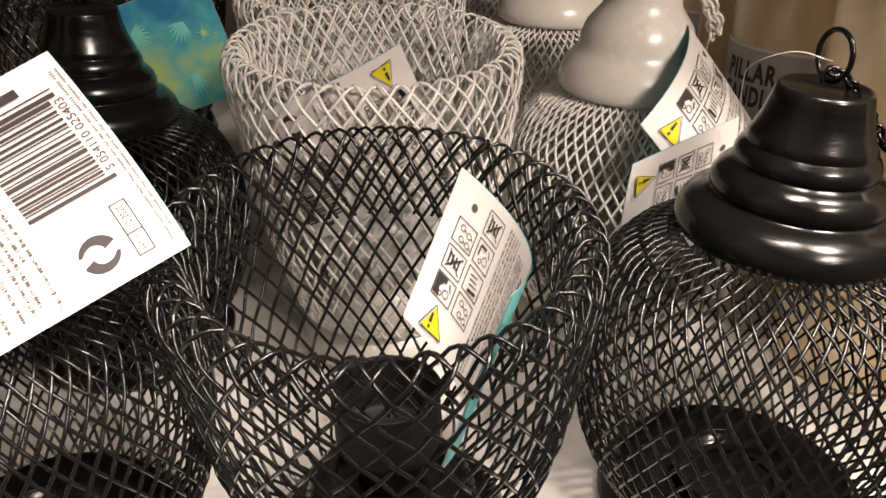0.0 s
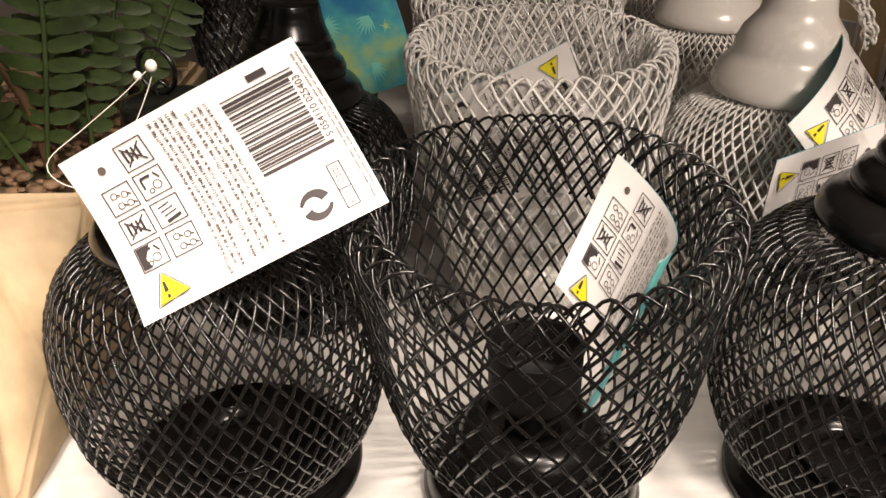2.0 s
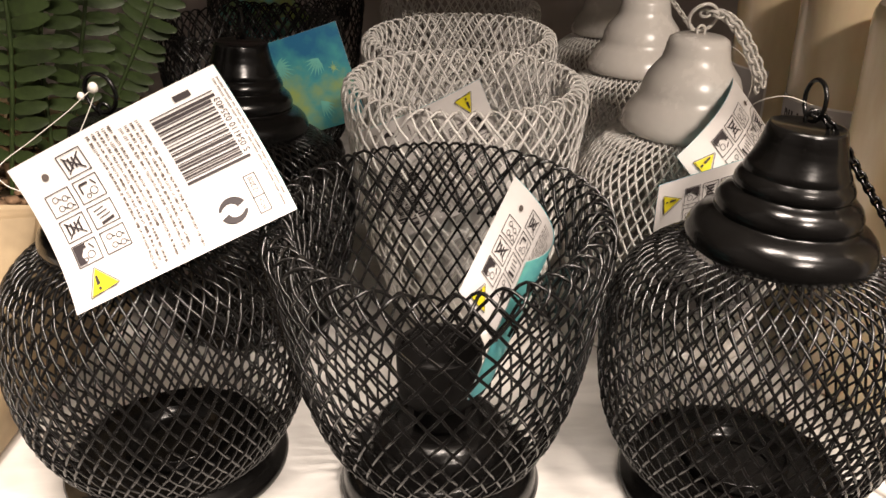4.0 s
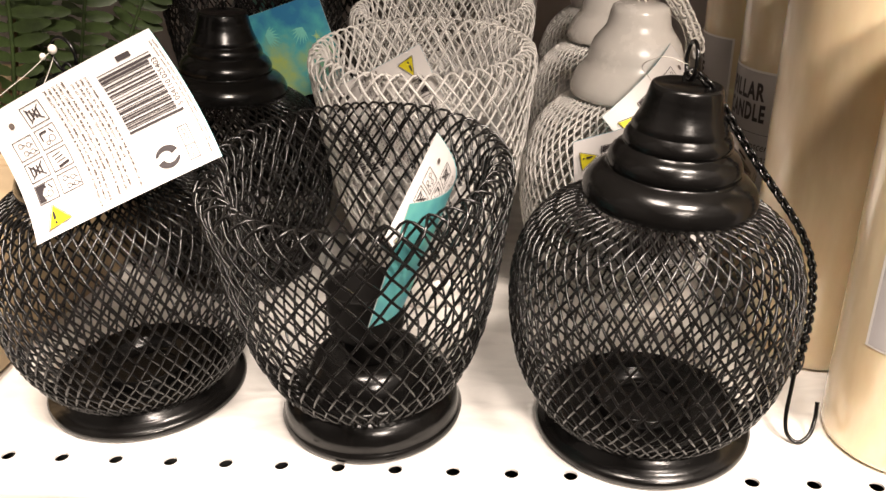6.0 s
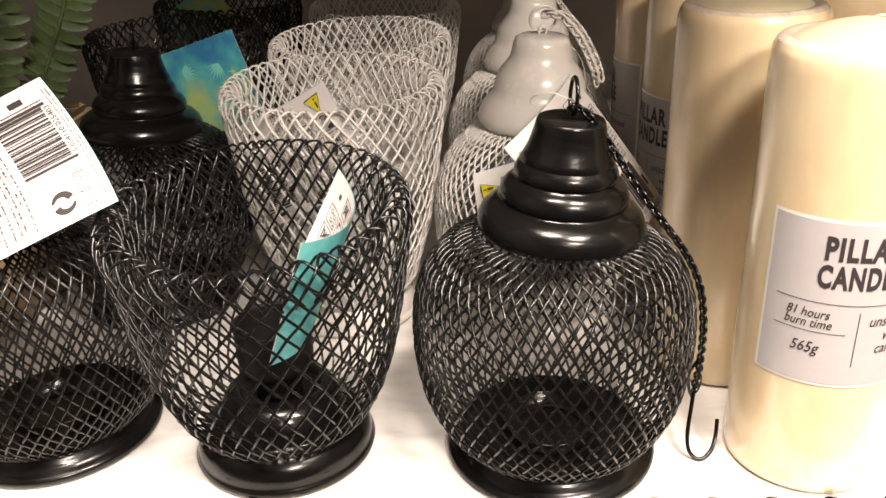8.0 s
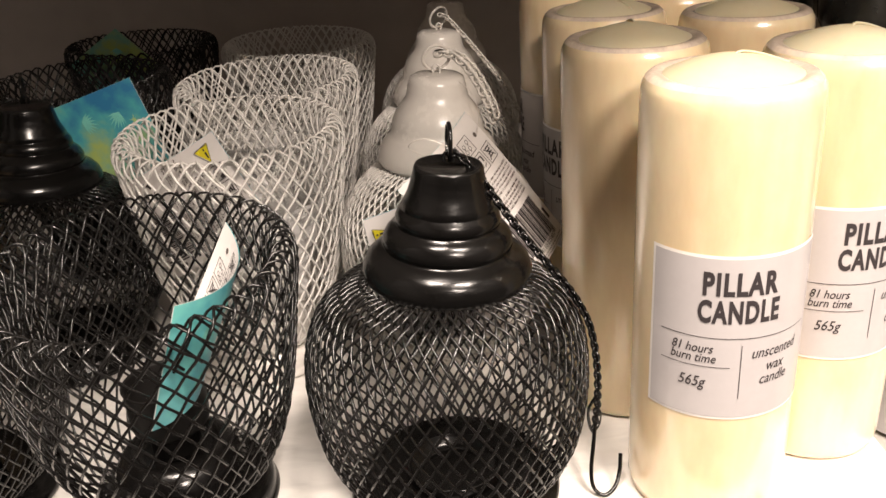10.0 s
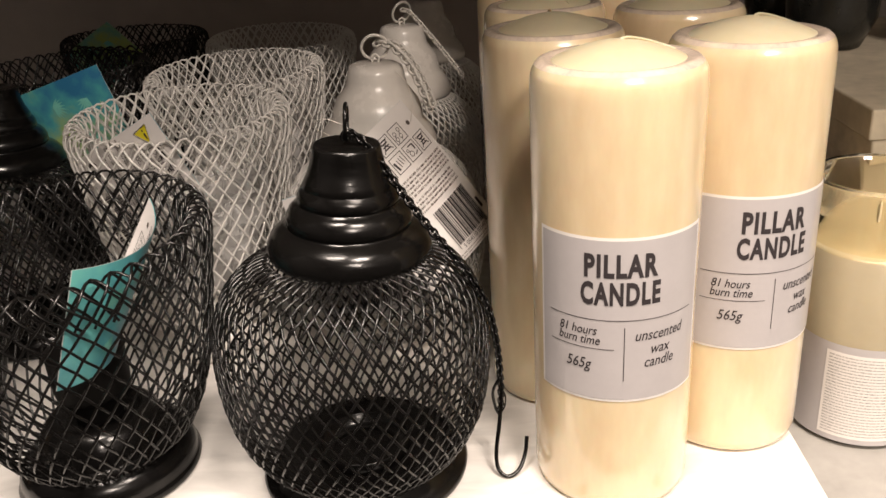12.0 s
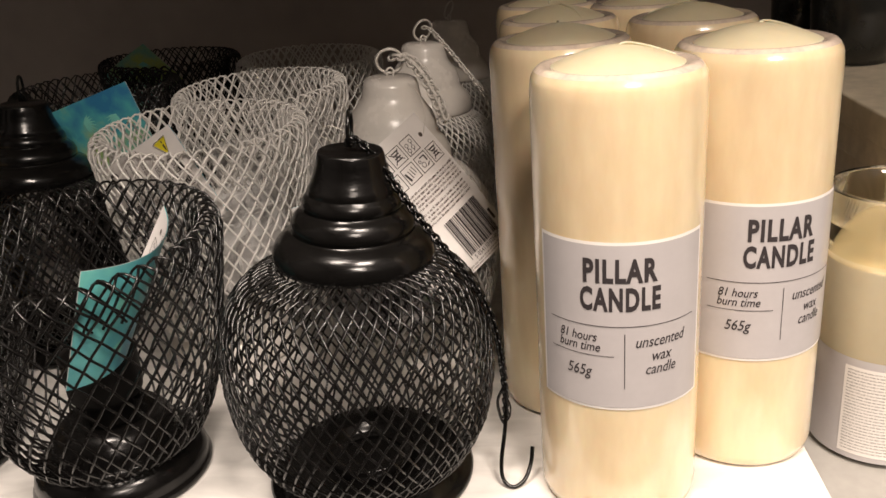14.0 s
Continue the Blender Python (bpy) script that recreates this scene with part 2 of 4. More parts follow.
def shelf_top():
    """White shelf plate with a row of round holes along its front, a folded front edge and a hole-deep underside."""
    bm = bmesh.new()
    first = math.ceil((SHELF_X0 + 0.02 - HOLE_X) / HOLE_STEP)
    last = math.floor((SHELF_X1 - 0.02 - HOLE_X) / HOLE_STEP)
    y0, y1 = HOLE_Y - 0.009, HOLE_Y + 0.009

    def quad(a, b, c, d):
        bm.faces.new([bm.verts.new(p) for p in (a, b, c, d)])

    def flat(x0, x1, ya, yb):
        quad((x0, ya, 0), (x1, ya, 0), (x1, yb, 0), (x0, yb, 0))

    xs = [HOLE_X + HOLE_STEP * k for k in range(first, last + 1)]
    half = HOLE_STEP / 2
    flat(SHELF_X0, xs[0] - half, y0, y1)
    flat(xs[-1] + half, SHELF_X1, y0, y1)
    n = 24
    for x in xs:
        ring, low, rim = [], [], []
        for k in range(n):
            a = 2 * math.pi * k / n
            c, s = math.cos(a), math.sin(a)
            ring.append(bm.verts.new((x + HOLE_R * c, HOLE_Y + HOLE_R * s, 0)))
            low.append(bm.verts.new((x + HOLE_R * c, HOLE_Y + HOLE_R * s, -0.0012)))
            f = min(half / abs(c) if abs(c) > 1e-6 else 9, 0.009 / abs(s) if abs(s) > 1e-6 else 9)
            rim.append(bm.verts.new((x + f * c, HOLE_Y + f * s, 0)))
        for k in range(n):
            j = (k + 1) % n
            bm.faces.new((ring[k], rim[k], rim[j], ring[j]))
            bm.faces.new((low[k], ring[k], ring[j], low[j]))
        for sx in (-1, 1):
            for sy in (-1, 1):
                corner = (x + sx * half, HOLE_Y + sy * 0.009, 0)
                ends = sorted(rim, key=lambda v: (v.co - Vector(corner)).length)[:2]
                if (ends[0].co - Vector(corner)).length > 1e-5:
                    bm.faces.new((ends[0], ends[1], bm.verts.new(corner)))
    flat(SHELF_X0, SHELF_X1, SHELF_Y0 + 0.003, y0)
    flat(SHELF_X0, SHELF_X1, y1, SHELF_Y1)
    arc = [(SHELF_Y0 + 0.003 - 0.003 * math.sin(a), -0.003 + 0.003 * math.cos(a)) for a in np.linspace(0, math.pi / 2, 6)] + [(SHELF_Y0, -0.03)]
    for (ya, za), (yb, zb) in zip(arc, arc[1:]):
        quad((SHELF_X0, ya, za), (SHELF_X0, yb, zb), (SHELF_X1, yb, zb), (SHELF_X1, ya, za))
    quad((SHELF_X1, SHELF_Y0, -0.06), (SHELF_X1, SHELF_Y1, -0.06), (SHELF_X1, SHELF_Y1, 0), (SHELF_X1, SHELF_Y0 + 0.003, 0))
    bmesh.ops.remove_doubles(bm, verts=bm.verts, dist=2e-5)
    bmesh.ops.recalc_face_normals(bm, faces=bm.faces)
    me = bpy.data.meshes.new("shelf_plate")
    bm.to_mesh(me)
    bm.free()
    me.materials.append(SHELF)
    return me


shelf = tagged(new("shelf_plate", shelf_top()), "white painted metal shelf with punched holes", "shelf", kind="structure")
# Dark slab below the plate, painted shade for the inside of the holes.
tagged(new("hole_shade_slab", box("hole_shade_slab", (SHELF_X0, SHELF_Y0 + 0.004, -0.028), (SHELF_X1 - 0.004, SHELF_Y1, -0.016), HOLE_SHADE)), "dark slab standing in for shade under the shelf plate", "shelf", kind="structure")
tagged(new("shelf_neighbour", box("shelf_neighbour", (SHELF_X1 + 0.003, SHELF_Y0, -0.060), (1.1, SHELF_Y1, -0.030), SHELF_GREY, 0.002)), "grey painted neighbouring shelf", "shelf", kind="structure")
tagged(new("wall_back", box("wall_back", (-0.9, SHELF_Y1 + 0.002, -0.9), (1.3, SHELF_Y1 + 0.03, 0.9), PANEL)), "grey back panel of the shelving", "wall", kind="structure")
# Unseen; its edge is set to keep lamp light off the rear rows.
tagged(new("shelf_above", box("shelf_above", (-0.9, UPPER_Y, UPPER_Z), (1.3, SHELF_Y1, UPPER_Z + 0.03), SHELF, 0.002)), "unseen white shelf above that shades the rear rows", "shelf", kind="structure")
# Unseen room shell, added to give bounce light and something to reflect.
tagged(new("wall_side_left", box("wall_side_left", (-0.93, -2.6, -1.4), (-0.905, SHELF_Y1, 1.7), AISLE)), "unseen grey side panel added for bounce light", "wall", kind="structure")
tagged(new("wall_side_right", box("wall_side_right", (1.305, -2.6, -1.4), (1.33, SHELF_Y1, 1.7), AISLE)), "unseen grey side panel added for bounce light", "wall", kind="structure")
tagged(new("wall_aisle", box("wall_aisle", (-0.93, -2.63, -1.4), (1.33, -2.605, 1.7), AISLE)), "unseen dark panel across the aisle, added for reflections", "wall", kind="structure")
tagged(new("floor", box("floor", (-0.93, -2.6, -1.43), (1.33, 0.9, -1.405), AISLE)), "grey shop floor", "floor", kind="structure")
tagged(new("ceiling", box("ceiling", (-0.93, -2.63, 1.71), (1.33, 0.9, 1.74), SHELF)), "white shop ceiling", "ceiling", kind="structure")

# ---- lanterns ----
GLOBE = [(0.0405, 0.0105), (0.0488, 0.0200), (0.0562, 0.0350), (0.0597, 0.0530), (0.0603, 0.0695), (0.0586, 0.0835), (0.0535, 0.0960), (0.0455, 0.1045), (0.0365, 0.1088), (0.0310, 0.1105)]
CAP = [(0.0312, 0.1099), (0.0333, 0.1098), (0.0344, 0.1106), (0.0350, 0.1129), (0.0348, 0.1156), (0.0334, 0.1188), (0.0310, 0.1213), (0.0280, 0.1230), (0.0263, 0.1237), (0.0261, 0.1242), (0.0265, 0.1247), (0.0264, 0.1278), (0.0251, 0.1305), (0.0230, 0.1325), (0.0213, 0.1334), (0.0210, 0.1340), (0.0215, 0.1345), (0.0212, 0.1369), (0.0202, 0.1389), (0.0191, 0.1400), (0.0188, 0.1405), (0.0191, 0.1410), (0.0180, 0.1432), (0.0165, 0.1464), (0.0154, 0.1500), (0.0145, 0.1536), (0.0139, 0.1564), (0.0133, 0.1577), (0.0124, 0.1577), (0.0117, 0.1571), (0, 0.1569)]
FOOT = [(0, 0.0005), (0.0455, 0.0005), (0.0478, 0.0015), (0.0480, 0.0035), (0.0468, 0.0050), (0.0450, 0.0056), (0.0430, 0.0075), (0.0420, 0.0105), (0.0400, 0.0118), (0.0300, 0.0105), (0.0270, 0.0095), (0, 0.0090)]
CUP = [(0.0150, 0.0094), (0.0205, 0.0096), (0.0212, 0.0105), (0.0213, 0.0150), (0.0209, 0.0156), (0.0204, 0.0152), (0.0200, 0.0110), (0.0150, 0.0102)]


GLOBE_TALL = [(0.0405, 0.0105), (0.0490, 0.0220), (0.0556, 0.0420), (0.0578, 0.0640), (0.0562, 0.0830), (0.0497, 0.0990), (0.0412, 0.1090), (0.0340, 0.1140), (0.0290, 0.1162)]
CAP_TALL = [(0.0295, 0.1163), (0.0320, 0.1168), (0.0331, 0.1190), (0.0328, 0.1225), (0.0306, 0.1280), (0.0275, 0.1322), (0.0255, 0.1346), (0.0250, 0.1372), (0.0245, 0.1402), (0.0226, 0.1452), (0.0192, 0.1497), (0.0169, 0.1528), (0.0161, 0.1562), (0.0154, 0.1602), (0.0145, 0.1630), (0.0120, 0.1645), (0.0090, 0.1649), (0, 0.1650)]


def lantern(m, wire, paint, label, group, ring_turn=0.0, ring_lean=0.0, turn=0.0, seed=1, tall=False, cap_off=(0, 0), cap_lean=0.0):
    thing = holder("candle_lantern", m, label, "lantern", group)
    part("base_plate", lathe("base_plate", FOOT, paint, 72), thing)
    part("candle_cup", lathe("candle_cup", CUP, paint, 48), thing)
    tagged(part("wire_globe", tubes("wire_globe", net_paths(GLOBE_TALL if tall else GLOBE, 60, 10.8, 46, 0.0005, 0.004, seed), 0.00062, wire, 5), thing, "diamond wire mesh", pose(0, 0, 0, 0, 0, turn)), kind="stuff")
    tilt = pose(cap_off[0], cap_off[1], 0.113, 0, cap_lean, 0) @ pose(0, 0, -0.113)
    part("cap", lathe("cap", CAP_TALL if tall else [(0.029, 0.1120), *CAP], paint, 72), thing, "stepped metal cap", tilt)
    up = 0.0076 if tall else 0.0012
    ring = part("ring", tubes("ring", [ring_path(0.0072)], 0.00085, paint, 7, True), thing, "", tilt @ pose(0, 0, 0.1655 + up, ring_lean, 0, ring_turn))
    eye = spline([(-0.0016, 0, 0.1575), (-0.0020, 0, 0.1600), (0, 0, 0.1618), (0.0020, 0, 0.1600), (0.0016, 0, 0.1575)], 16)[0]
    part("eyelet", tubes("eyelet", [eye + np.array((0, 0, up))], 0.0007, paint, 6), thing, "", tilt)
    return thing


def chain_links(points, paint, name="chain", pitch=0.0027, wire=0.00066, half=0.0015):
    """Curb chain: oval links, each turned a quarter against the last."""
    path, s = spline(points, max(4, int(round(spline(points, 60)[1][-1] / pitch)) + 1))
    paths = []
    for i in range(len(path) - 1):
        a, b = path[i], path[i + 1]
        mid, d = (a + b) / 2, (b - a)
        L = np.linalg.norm(d)
        d = d / L
        ref = np.array((0.0, 1.0, 0.0)) if abs(d[1]) < 0.9 else np.array((1.0, 0, 0))
        s1 = np.cross(d, ref)
        s1 /= np.linalg.norm(s1)
        s2 = np.cross(d, s1)
        w = s1 * math.cos(0.8 if i % 2 else -0.8) + s2 * math.sin(0.8 if i % 2 else -0.8)
        ang = np.linspace(0, 2 * math.pi, 10, endpoint=False)
        paths.append(mid + np.outer(np.cos(ang), d) * L * 0.78 + np.outer(np.sin(ang), w) * half)
    return tubes(name, paths, wire, paint, 5, True)


# ---- open bowls ----
BOWL = [(0.0325, 0.0165), (0.0400, 0.0215), (0.0480, 0.0345), (0.0545, 0.0540), (0.0590, 0.0760), (0.0622, 0.0980), (0.0648, 0.1160), (0.0658, 0.1240), (0.0645, 0.1302), (0.0608, 0.1328), (0.0570, 0.1312), (0.0547, 0.1255), (0.0530, 0.1160), (0.0515, 0.1040)]
BOWL_FOOT = [(0, 0.0005), (0.0400, 0.0005), (0.0419, 0.0012), (0.0423, 0.0030), (0.0413, 0.0046), (0.0407, 0.0054), (0.0410, 0.0070), (0.0399, 0.0115), (0.0370, 0.0155), (0.0335, 0.0178), (0.0308, 0.0180), (0.0300, 0.0190), (0.0290, 0.0240), (0.0265, 0.0295), (0.0230, 0.0330), (0.0200, 0.0340), (0.0188, 0.0338), (0.0180, 0.0325), (0.0172, 0.0312), (0.0150, 0.0308), (0, 0.0308)]
BOWL_CUP = [(0, 0.0309), (0.0100, 0.0309), (0.0105, 0.0325), (0.0108, 0.0400), (0.0125, 0.0425), (0.0152, 0.0440), (0.0166, 0.0458), (0.0172, 0.0490), (0.0174, 0.0655), (0.0180, 0.0668), (0.0174, 0.0674), (0.0166, 0.0660), (0.0163, 0.0490), (0.0150, 0.0470), (0, 0.0468)]


def bowl(m, wire, paint, label, group, turn=0.0, seed=1, wide=1.0, high=1.0, sag=0.0, nod=0.0, inside=None):
    """An open wire bowl whose soft rim hangs by sag and nods forward: its height falls towards -y."""
    thing = holder("candle_bowl", m, label, "candle holder", group)
    part("base_plate", lathe("base_plate", BOWL_FOOT, paint, 72), thing)
    part("candle_cup", lathe("candle_cup", BOWL_CUP, inside or paint, 48), thing)
    profile = [(r * (wide if z > 0.03 else 1), z * (high if z > 0.03 else 1)) for r, z in BOWL]
    paths = net_paths(profile, 44, 10.2, 60, 0.0006, 0.010, seed)
    for p in paths:
        p[:, 2] += (p[:, 2] / (0.1328 * high)) ** 2 * (nod * p[:, 1] - sag)
    tagged(part("wire_bowl", tubes("wire_bowl", paths, 0.00064, wire, 5), thing, "diamond wire mesh with a rolled rim", pose(0, 0, 0, 0, 0, turn)), kind="stuff")
    return thing


B_LANTERN = "black metal candle lantern with wire mesh globe"
W_LANTERN = "white metal candle lantern with wire mesh globe"
B_BOWL = "open black wire mesh candle bowl on a round foot"
W_BOWL = "open white wire mesh candle bowl on a round foot"
lantern_front = lantern(pose(0.1457, 0.2568, 0), BLACK_WIRE, BLACK, B_LANTERN, "black lanterns", 94, 0, 3, 1, False, (0.0031, 0.0016), 4.1)
lantern_left = copy_thing(lantern_front, pose(-0.0948, 0.2745, 0, 0, 0, 180))
for piece in lantern_left.children:
    if piece.name.startswith("ring"):
        piece.matrix_basis = piece.matrix_basis @ pose(0, 0, 0, 0, 0, 62)
copy_thing(lantern_front, pose(-0.0862, 0.4120, 0, 0, 0, 15))
bowl_front = bowl(pose(0.0207, 0.2604, 0), BLACK_WIRE, BLACK, B_BOWL, "black bowls", 0, 1, 1.0, 1.029, 0.0105, 0.095, MATTE_BLACK)
tall_bowl = bowl(pose(-0.1060, 0.5580, 0, 0, 0, 20), BLACK_WIRE, BLACK, B_BOWL, "black bowls", 0, 2, 0.97, 1.15, 0.009, 0.03)
copy_thing(tall_bowl, pose(-0.1022, 0.6990, 0, 0, 0, 70))
white_bowl = bowl(pose(0.0352, 0.3960, 0, 0, 0, 10), WHITE_WIRE, WHITE_PAINT, W_BOWL, "white bowls", 5, 4, 0.948, 1.148, 0.0095, 0.048)
copy_thing(white_bowl, pose(0.0358, 0.5180, 0, 0, 0, -14))
copy_thing(white_bowl, pose(0.0410, 0.6520, 0, 0, 0, 33))
white_lantern = lantern(pose(0.1476, 0.3905, 0), WHITE_WIRE, WHITE_PAINT, W_LANTERN, "white lanterns", 10, 20, 8, 7, True, (0.0008, 0), 2.5)
copy_thing(white_lantern, pose(0.1525, 0.5220, 0, 0, 0, 30))
copy_thing(white_lantern, pose(0.1620, 0.6520, 0, 0, 0, 60))

# ---- pillar candles ----
CANDLE_R, LABEL_Z0, LABEL_Z1 = 0.0338, 0.0560, 0.1275
CANDLE = [(0, 0.0006), (0.0310, 0.0006), (0.0330, 0.0020), (0.0338, 0.0060), (0.0338, 0.0300), (0.0337, 0.0900), (0.0338, 0.1500), (0.0338, 0.1780), (0.0335, 0.1826), (0.0330, 0.1846), (0.0319, 0.1866)]
CANDLE_RIM = [(0.0319, 0.1866), (0.0305, 0.1879), (0.0290, 0.1883), (0.0272, 0.1880), (0.0254, 0.1876)]
CANDLE_TOP = [(0.0254, 0.1876), (0.0238, 0.1884), (0.0195, 0.1902), (0.0140, 0.1921), (0.0080, 0.1936), (0.0030, 0.1943), (0, 0.1945)]


def letters(body, size, width=1.0, shear=0.0, bold=0.0, align="CENTER", spacing=1.0):
    """Flat mesh of words in the built-in font: points and faces."""
    cu = bpy.data.curves.new("words", "FONT")
    cu.body, cu.size, cu.align_x, cu.align_y, cu.shear, cu.offset, cu.resolution_u, cu.space_character = body, size, align, "CENTER", shear, bold, 3, spacing
    ob = bpy.data.objects.new("words", cu)
    me = ob.to_mesh()
    verts = [(v.co.x * width, v.co.y) for v in me.vertices]
    faces = [tuple(p.vertices) for p in me.polygons]
    ob.to_mesh_clear()
    bpy.data.objects.remove(ob)
    bpy.data.curves.remove(cu)
    return verts, faces


def fitted(body, size, width):
    """Heavy narrow capitals, spaced out and drawn to the given width."""
    vs, fs = letters(body, size, 1.0, 0, 0.00052, spacing=1.16)
    lo, hi = min(v[0] for v in vs), max(v[0] for v in vs)
    return [((x - (lo + hi) / 2) * width / (hi - lo), y) for x, y in vs], fs


def grid2(u0, v0, u1, v1, n):
    verts = [(u0 + (u1 - u0) * i / n, v) for v in (v0, v1) for i in range(n + 1)]
    return verts, [(i, i + 1, n + 2 + i, n + 1 + i) for i in range(n)]


def wrapped(name, pieces, radius, mat):
    """Flat pieces (x along the girth, y up, in metres) wrapped on a cylinder whose front faces -y."""
    verts, faces = [], []
    for vs, fs, (ox, oy) in pieces:
        base = len(verts)
        for x, y in vs:
            a = (x + ox) / radius
            verts.append((radius * math.sin(a), -radius * math.cos(a), y + oy))
        faces += [tuple(base + i for i in f) for f in fs]
    return from_data(name, verts, faces, mat)


LABEL_HALF = 0.0372


def candle_label(parent):
    w, z0, z1 = LABEL_HALF, LABEL_Z0, LABEL_Z1
    edge = part("label", wrapped("label", [(*grid2(-w, z0, w, z1, 40), (0, 0))], CANDLE_R + 0.00025, LABEL_EDGE), parent, "grey paper label with a white edge")
    e = 0.0012
    part("label_field", wrapped("label_field", [(*grid2(-w + e, z0 + e, w - e, z1 - e, 40), (0, 0))], CANDLE_R + 0.00045, LABEL), edge)
    r = CANDLE_R + 0.00065
    h = z1 - z0
    y = lambda f: z1 - f * h
    part("title", wrapped("title", [(*fitted("PILLAR", 0.0129, 0.0286), (-0.0012, y(0.168))), (*fitted("CANDLE", 0.0129, 0.0314), (-0.0012, y(0.331)))], r, INK), edge)
    rules = [(*grid2(-0.0315, -0.00015, 0.0315, 0.00015, 24), (0, y(0.483))), (*grid2(-0.031, -0.00014, -0.0035, 0.00014, 12), (0, y(0.663))), (*grid2(-0.00015, y(0.862), 0.00015, y(0.525), 2), (0.0005, 0))]
    part("ruling", wrapped("ruling", rules, r, INK), edge)
    small = [(*letters(s, size, 0.80, 0.26, 0.00003), (ox, y(f))) for s, ox, f, size in (("81 hours", -0.0185, 0.553, 0.0056), ("burn time", -0.0180, 0.613, 0.0056), ("565g", -0.0180, 0.765, 0.0068), ("unscented", 0.0152, 0.582, 0.0066), ("wax", 0.0152, 0.672, 0.0066), ("candle", 0.0152, 0.752, 0.0066))]
    part("small_print", wrapped("small_print", small, r, INK), edge)


def pillar_candle(m, label="cream pillar candle in clear film with grey label"):
    thing = holder("pillar_candle", m, label, "candle", "pillar candles")
    body = part("wax_body", lathe("wax_body", CANDLE, WAX, 72), thing)
    part("film_edge", lathe("film_edge", CANDLE_RIM, FILM_EDGE, 72), thing, "shrunk clear film on the shoulder")
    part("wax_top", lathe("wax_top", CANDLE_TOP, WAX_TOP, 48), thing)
    wick = spline([(0.000, 0, 0.1950), (0.003, 0.001, 0.1961), (0.010, 0.003, 0.1946), (0.017, 0.004, 0.1922), (0.022, 0.004, 0.1902)], 14)[0]
    part("wick", tubes("wick", [wick - np.array((0, 0, 0.0012))], 0.0006, WAX_TOP, 6), thing)
    candle_label(thing)
    return thing


candle = pillar_candle(pose(0.2597, 0.2522, 0, 0, 0, -2.1))
for x, y, turn in ((0.3205, 0.2893, 12.7), (0.2419, 0.3320, 78), (0.3120, 0.3850, 150), (0.2445, 0.4150, -68), (0.2990, 0.4700, 120), (0.2412, 0.5000, -100)):
    copy_thing(candle, pose(x, y, 0, 0, 0, turn))


# ---- swing tags ----
def card(name, tl, tr, br, bl, bulge, label, group="swing tags", back=None, flip=False, cup=0.0):
    """A bent printed card given by its four corners; bulge and cup bend it along and across the long edge."""
    tl, tr, br, bl = (np.array(p, float) for p in (tl, tr, br, bl))
    nrm = np.cross(tr - tl, tl - bl)
    nrm /= np.linalg.norm(nrm)

    def at(u, v, h=0.0):
        p = (1 - u) * (1 - v) * tl + u * (1 - v) * tr + u * v * br + (1 - u) * v * bl
        return p + nrm * (bulge * 4 * u * (1 - u) + cup * 4 * v * (1 - v) + (-h if flip else h))

    def sheet(h, n=20, m=10):
        vs = [at(i / n, j / m, h) for j in range(m + 1) for i in range(n + 1)]
        fs = [(j * (n + 1) + i, j * (n + 1) + i + 1, (j + 1) * (n + 1) + i + 1, (j + 1) * (n + 1) + i) for j in range(m) for i in range(n)]
        return vs, fs

    thing = holder(name, pose(0, 0, 0), label, "tag", group)
    part("printed_side", from_data("printed_side", *sheet(0.0002), CARD), thing, "white printed side")
    part("picture_side", from_data("picture_side", *sheet(-0.0002), back or TEAL), thing, "teal picture side")
    return thing, at


def on_card(at, pieces, h=0.0006, size=(0.079, 0.057)):
    """Maps flat pieces in card millimetres (x along the long edge, y down the short one) onto the bent card."""
    verts, faces = [], []
    for vs, fs in pieces:
        base = len(verts)
        verts += [at(x / 1000 / size[0], y / 1000 / size[1], h) for x, y in vs]
        faces += [tuple(base + i for i in f) for f in fs]
    return verts, faces


def bar(x0, y0, x1, y1):
    """A flat bar in card millimetres, split both ways so that it can bend."""
    n, m = int(abs(x1 - x0) / 4) + 1, int(abs(y1 - y0) / 3) + 1
    vs = [(x0 + (x1 - x0) * i / n, y0 + (y1 - y0) * j / m) for j in range(m + 1) for i in range(n + 1)]
    return vs, [(j * (n + 1) + i, j * (n + 1) + i + 1, (j + 1) * (n + 1) + i + 1, (j + 1) * (n + 1) + i) for j in range(m) for i in range(n)]


def poly(points):
    return list(points), [tuple(range(len(points)))]


def frame_bars(x0, y0, x1, y1, w):
    return [bar(x0, y0, x1, y0 + w), bar(x0, y1 - w, x1, y1), bar(x0, y0, x0 + w, y1), bar(x1 - w, y0, x1, y1)]


def turned_letters(body, size, x, y, width=0.9):
    """Words that read from the bottom edge up to the top edge of the card."""
    vs, fs = letters(body, size, width)
    return [(x - b, y - a) for a, b in vs], fs


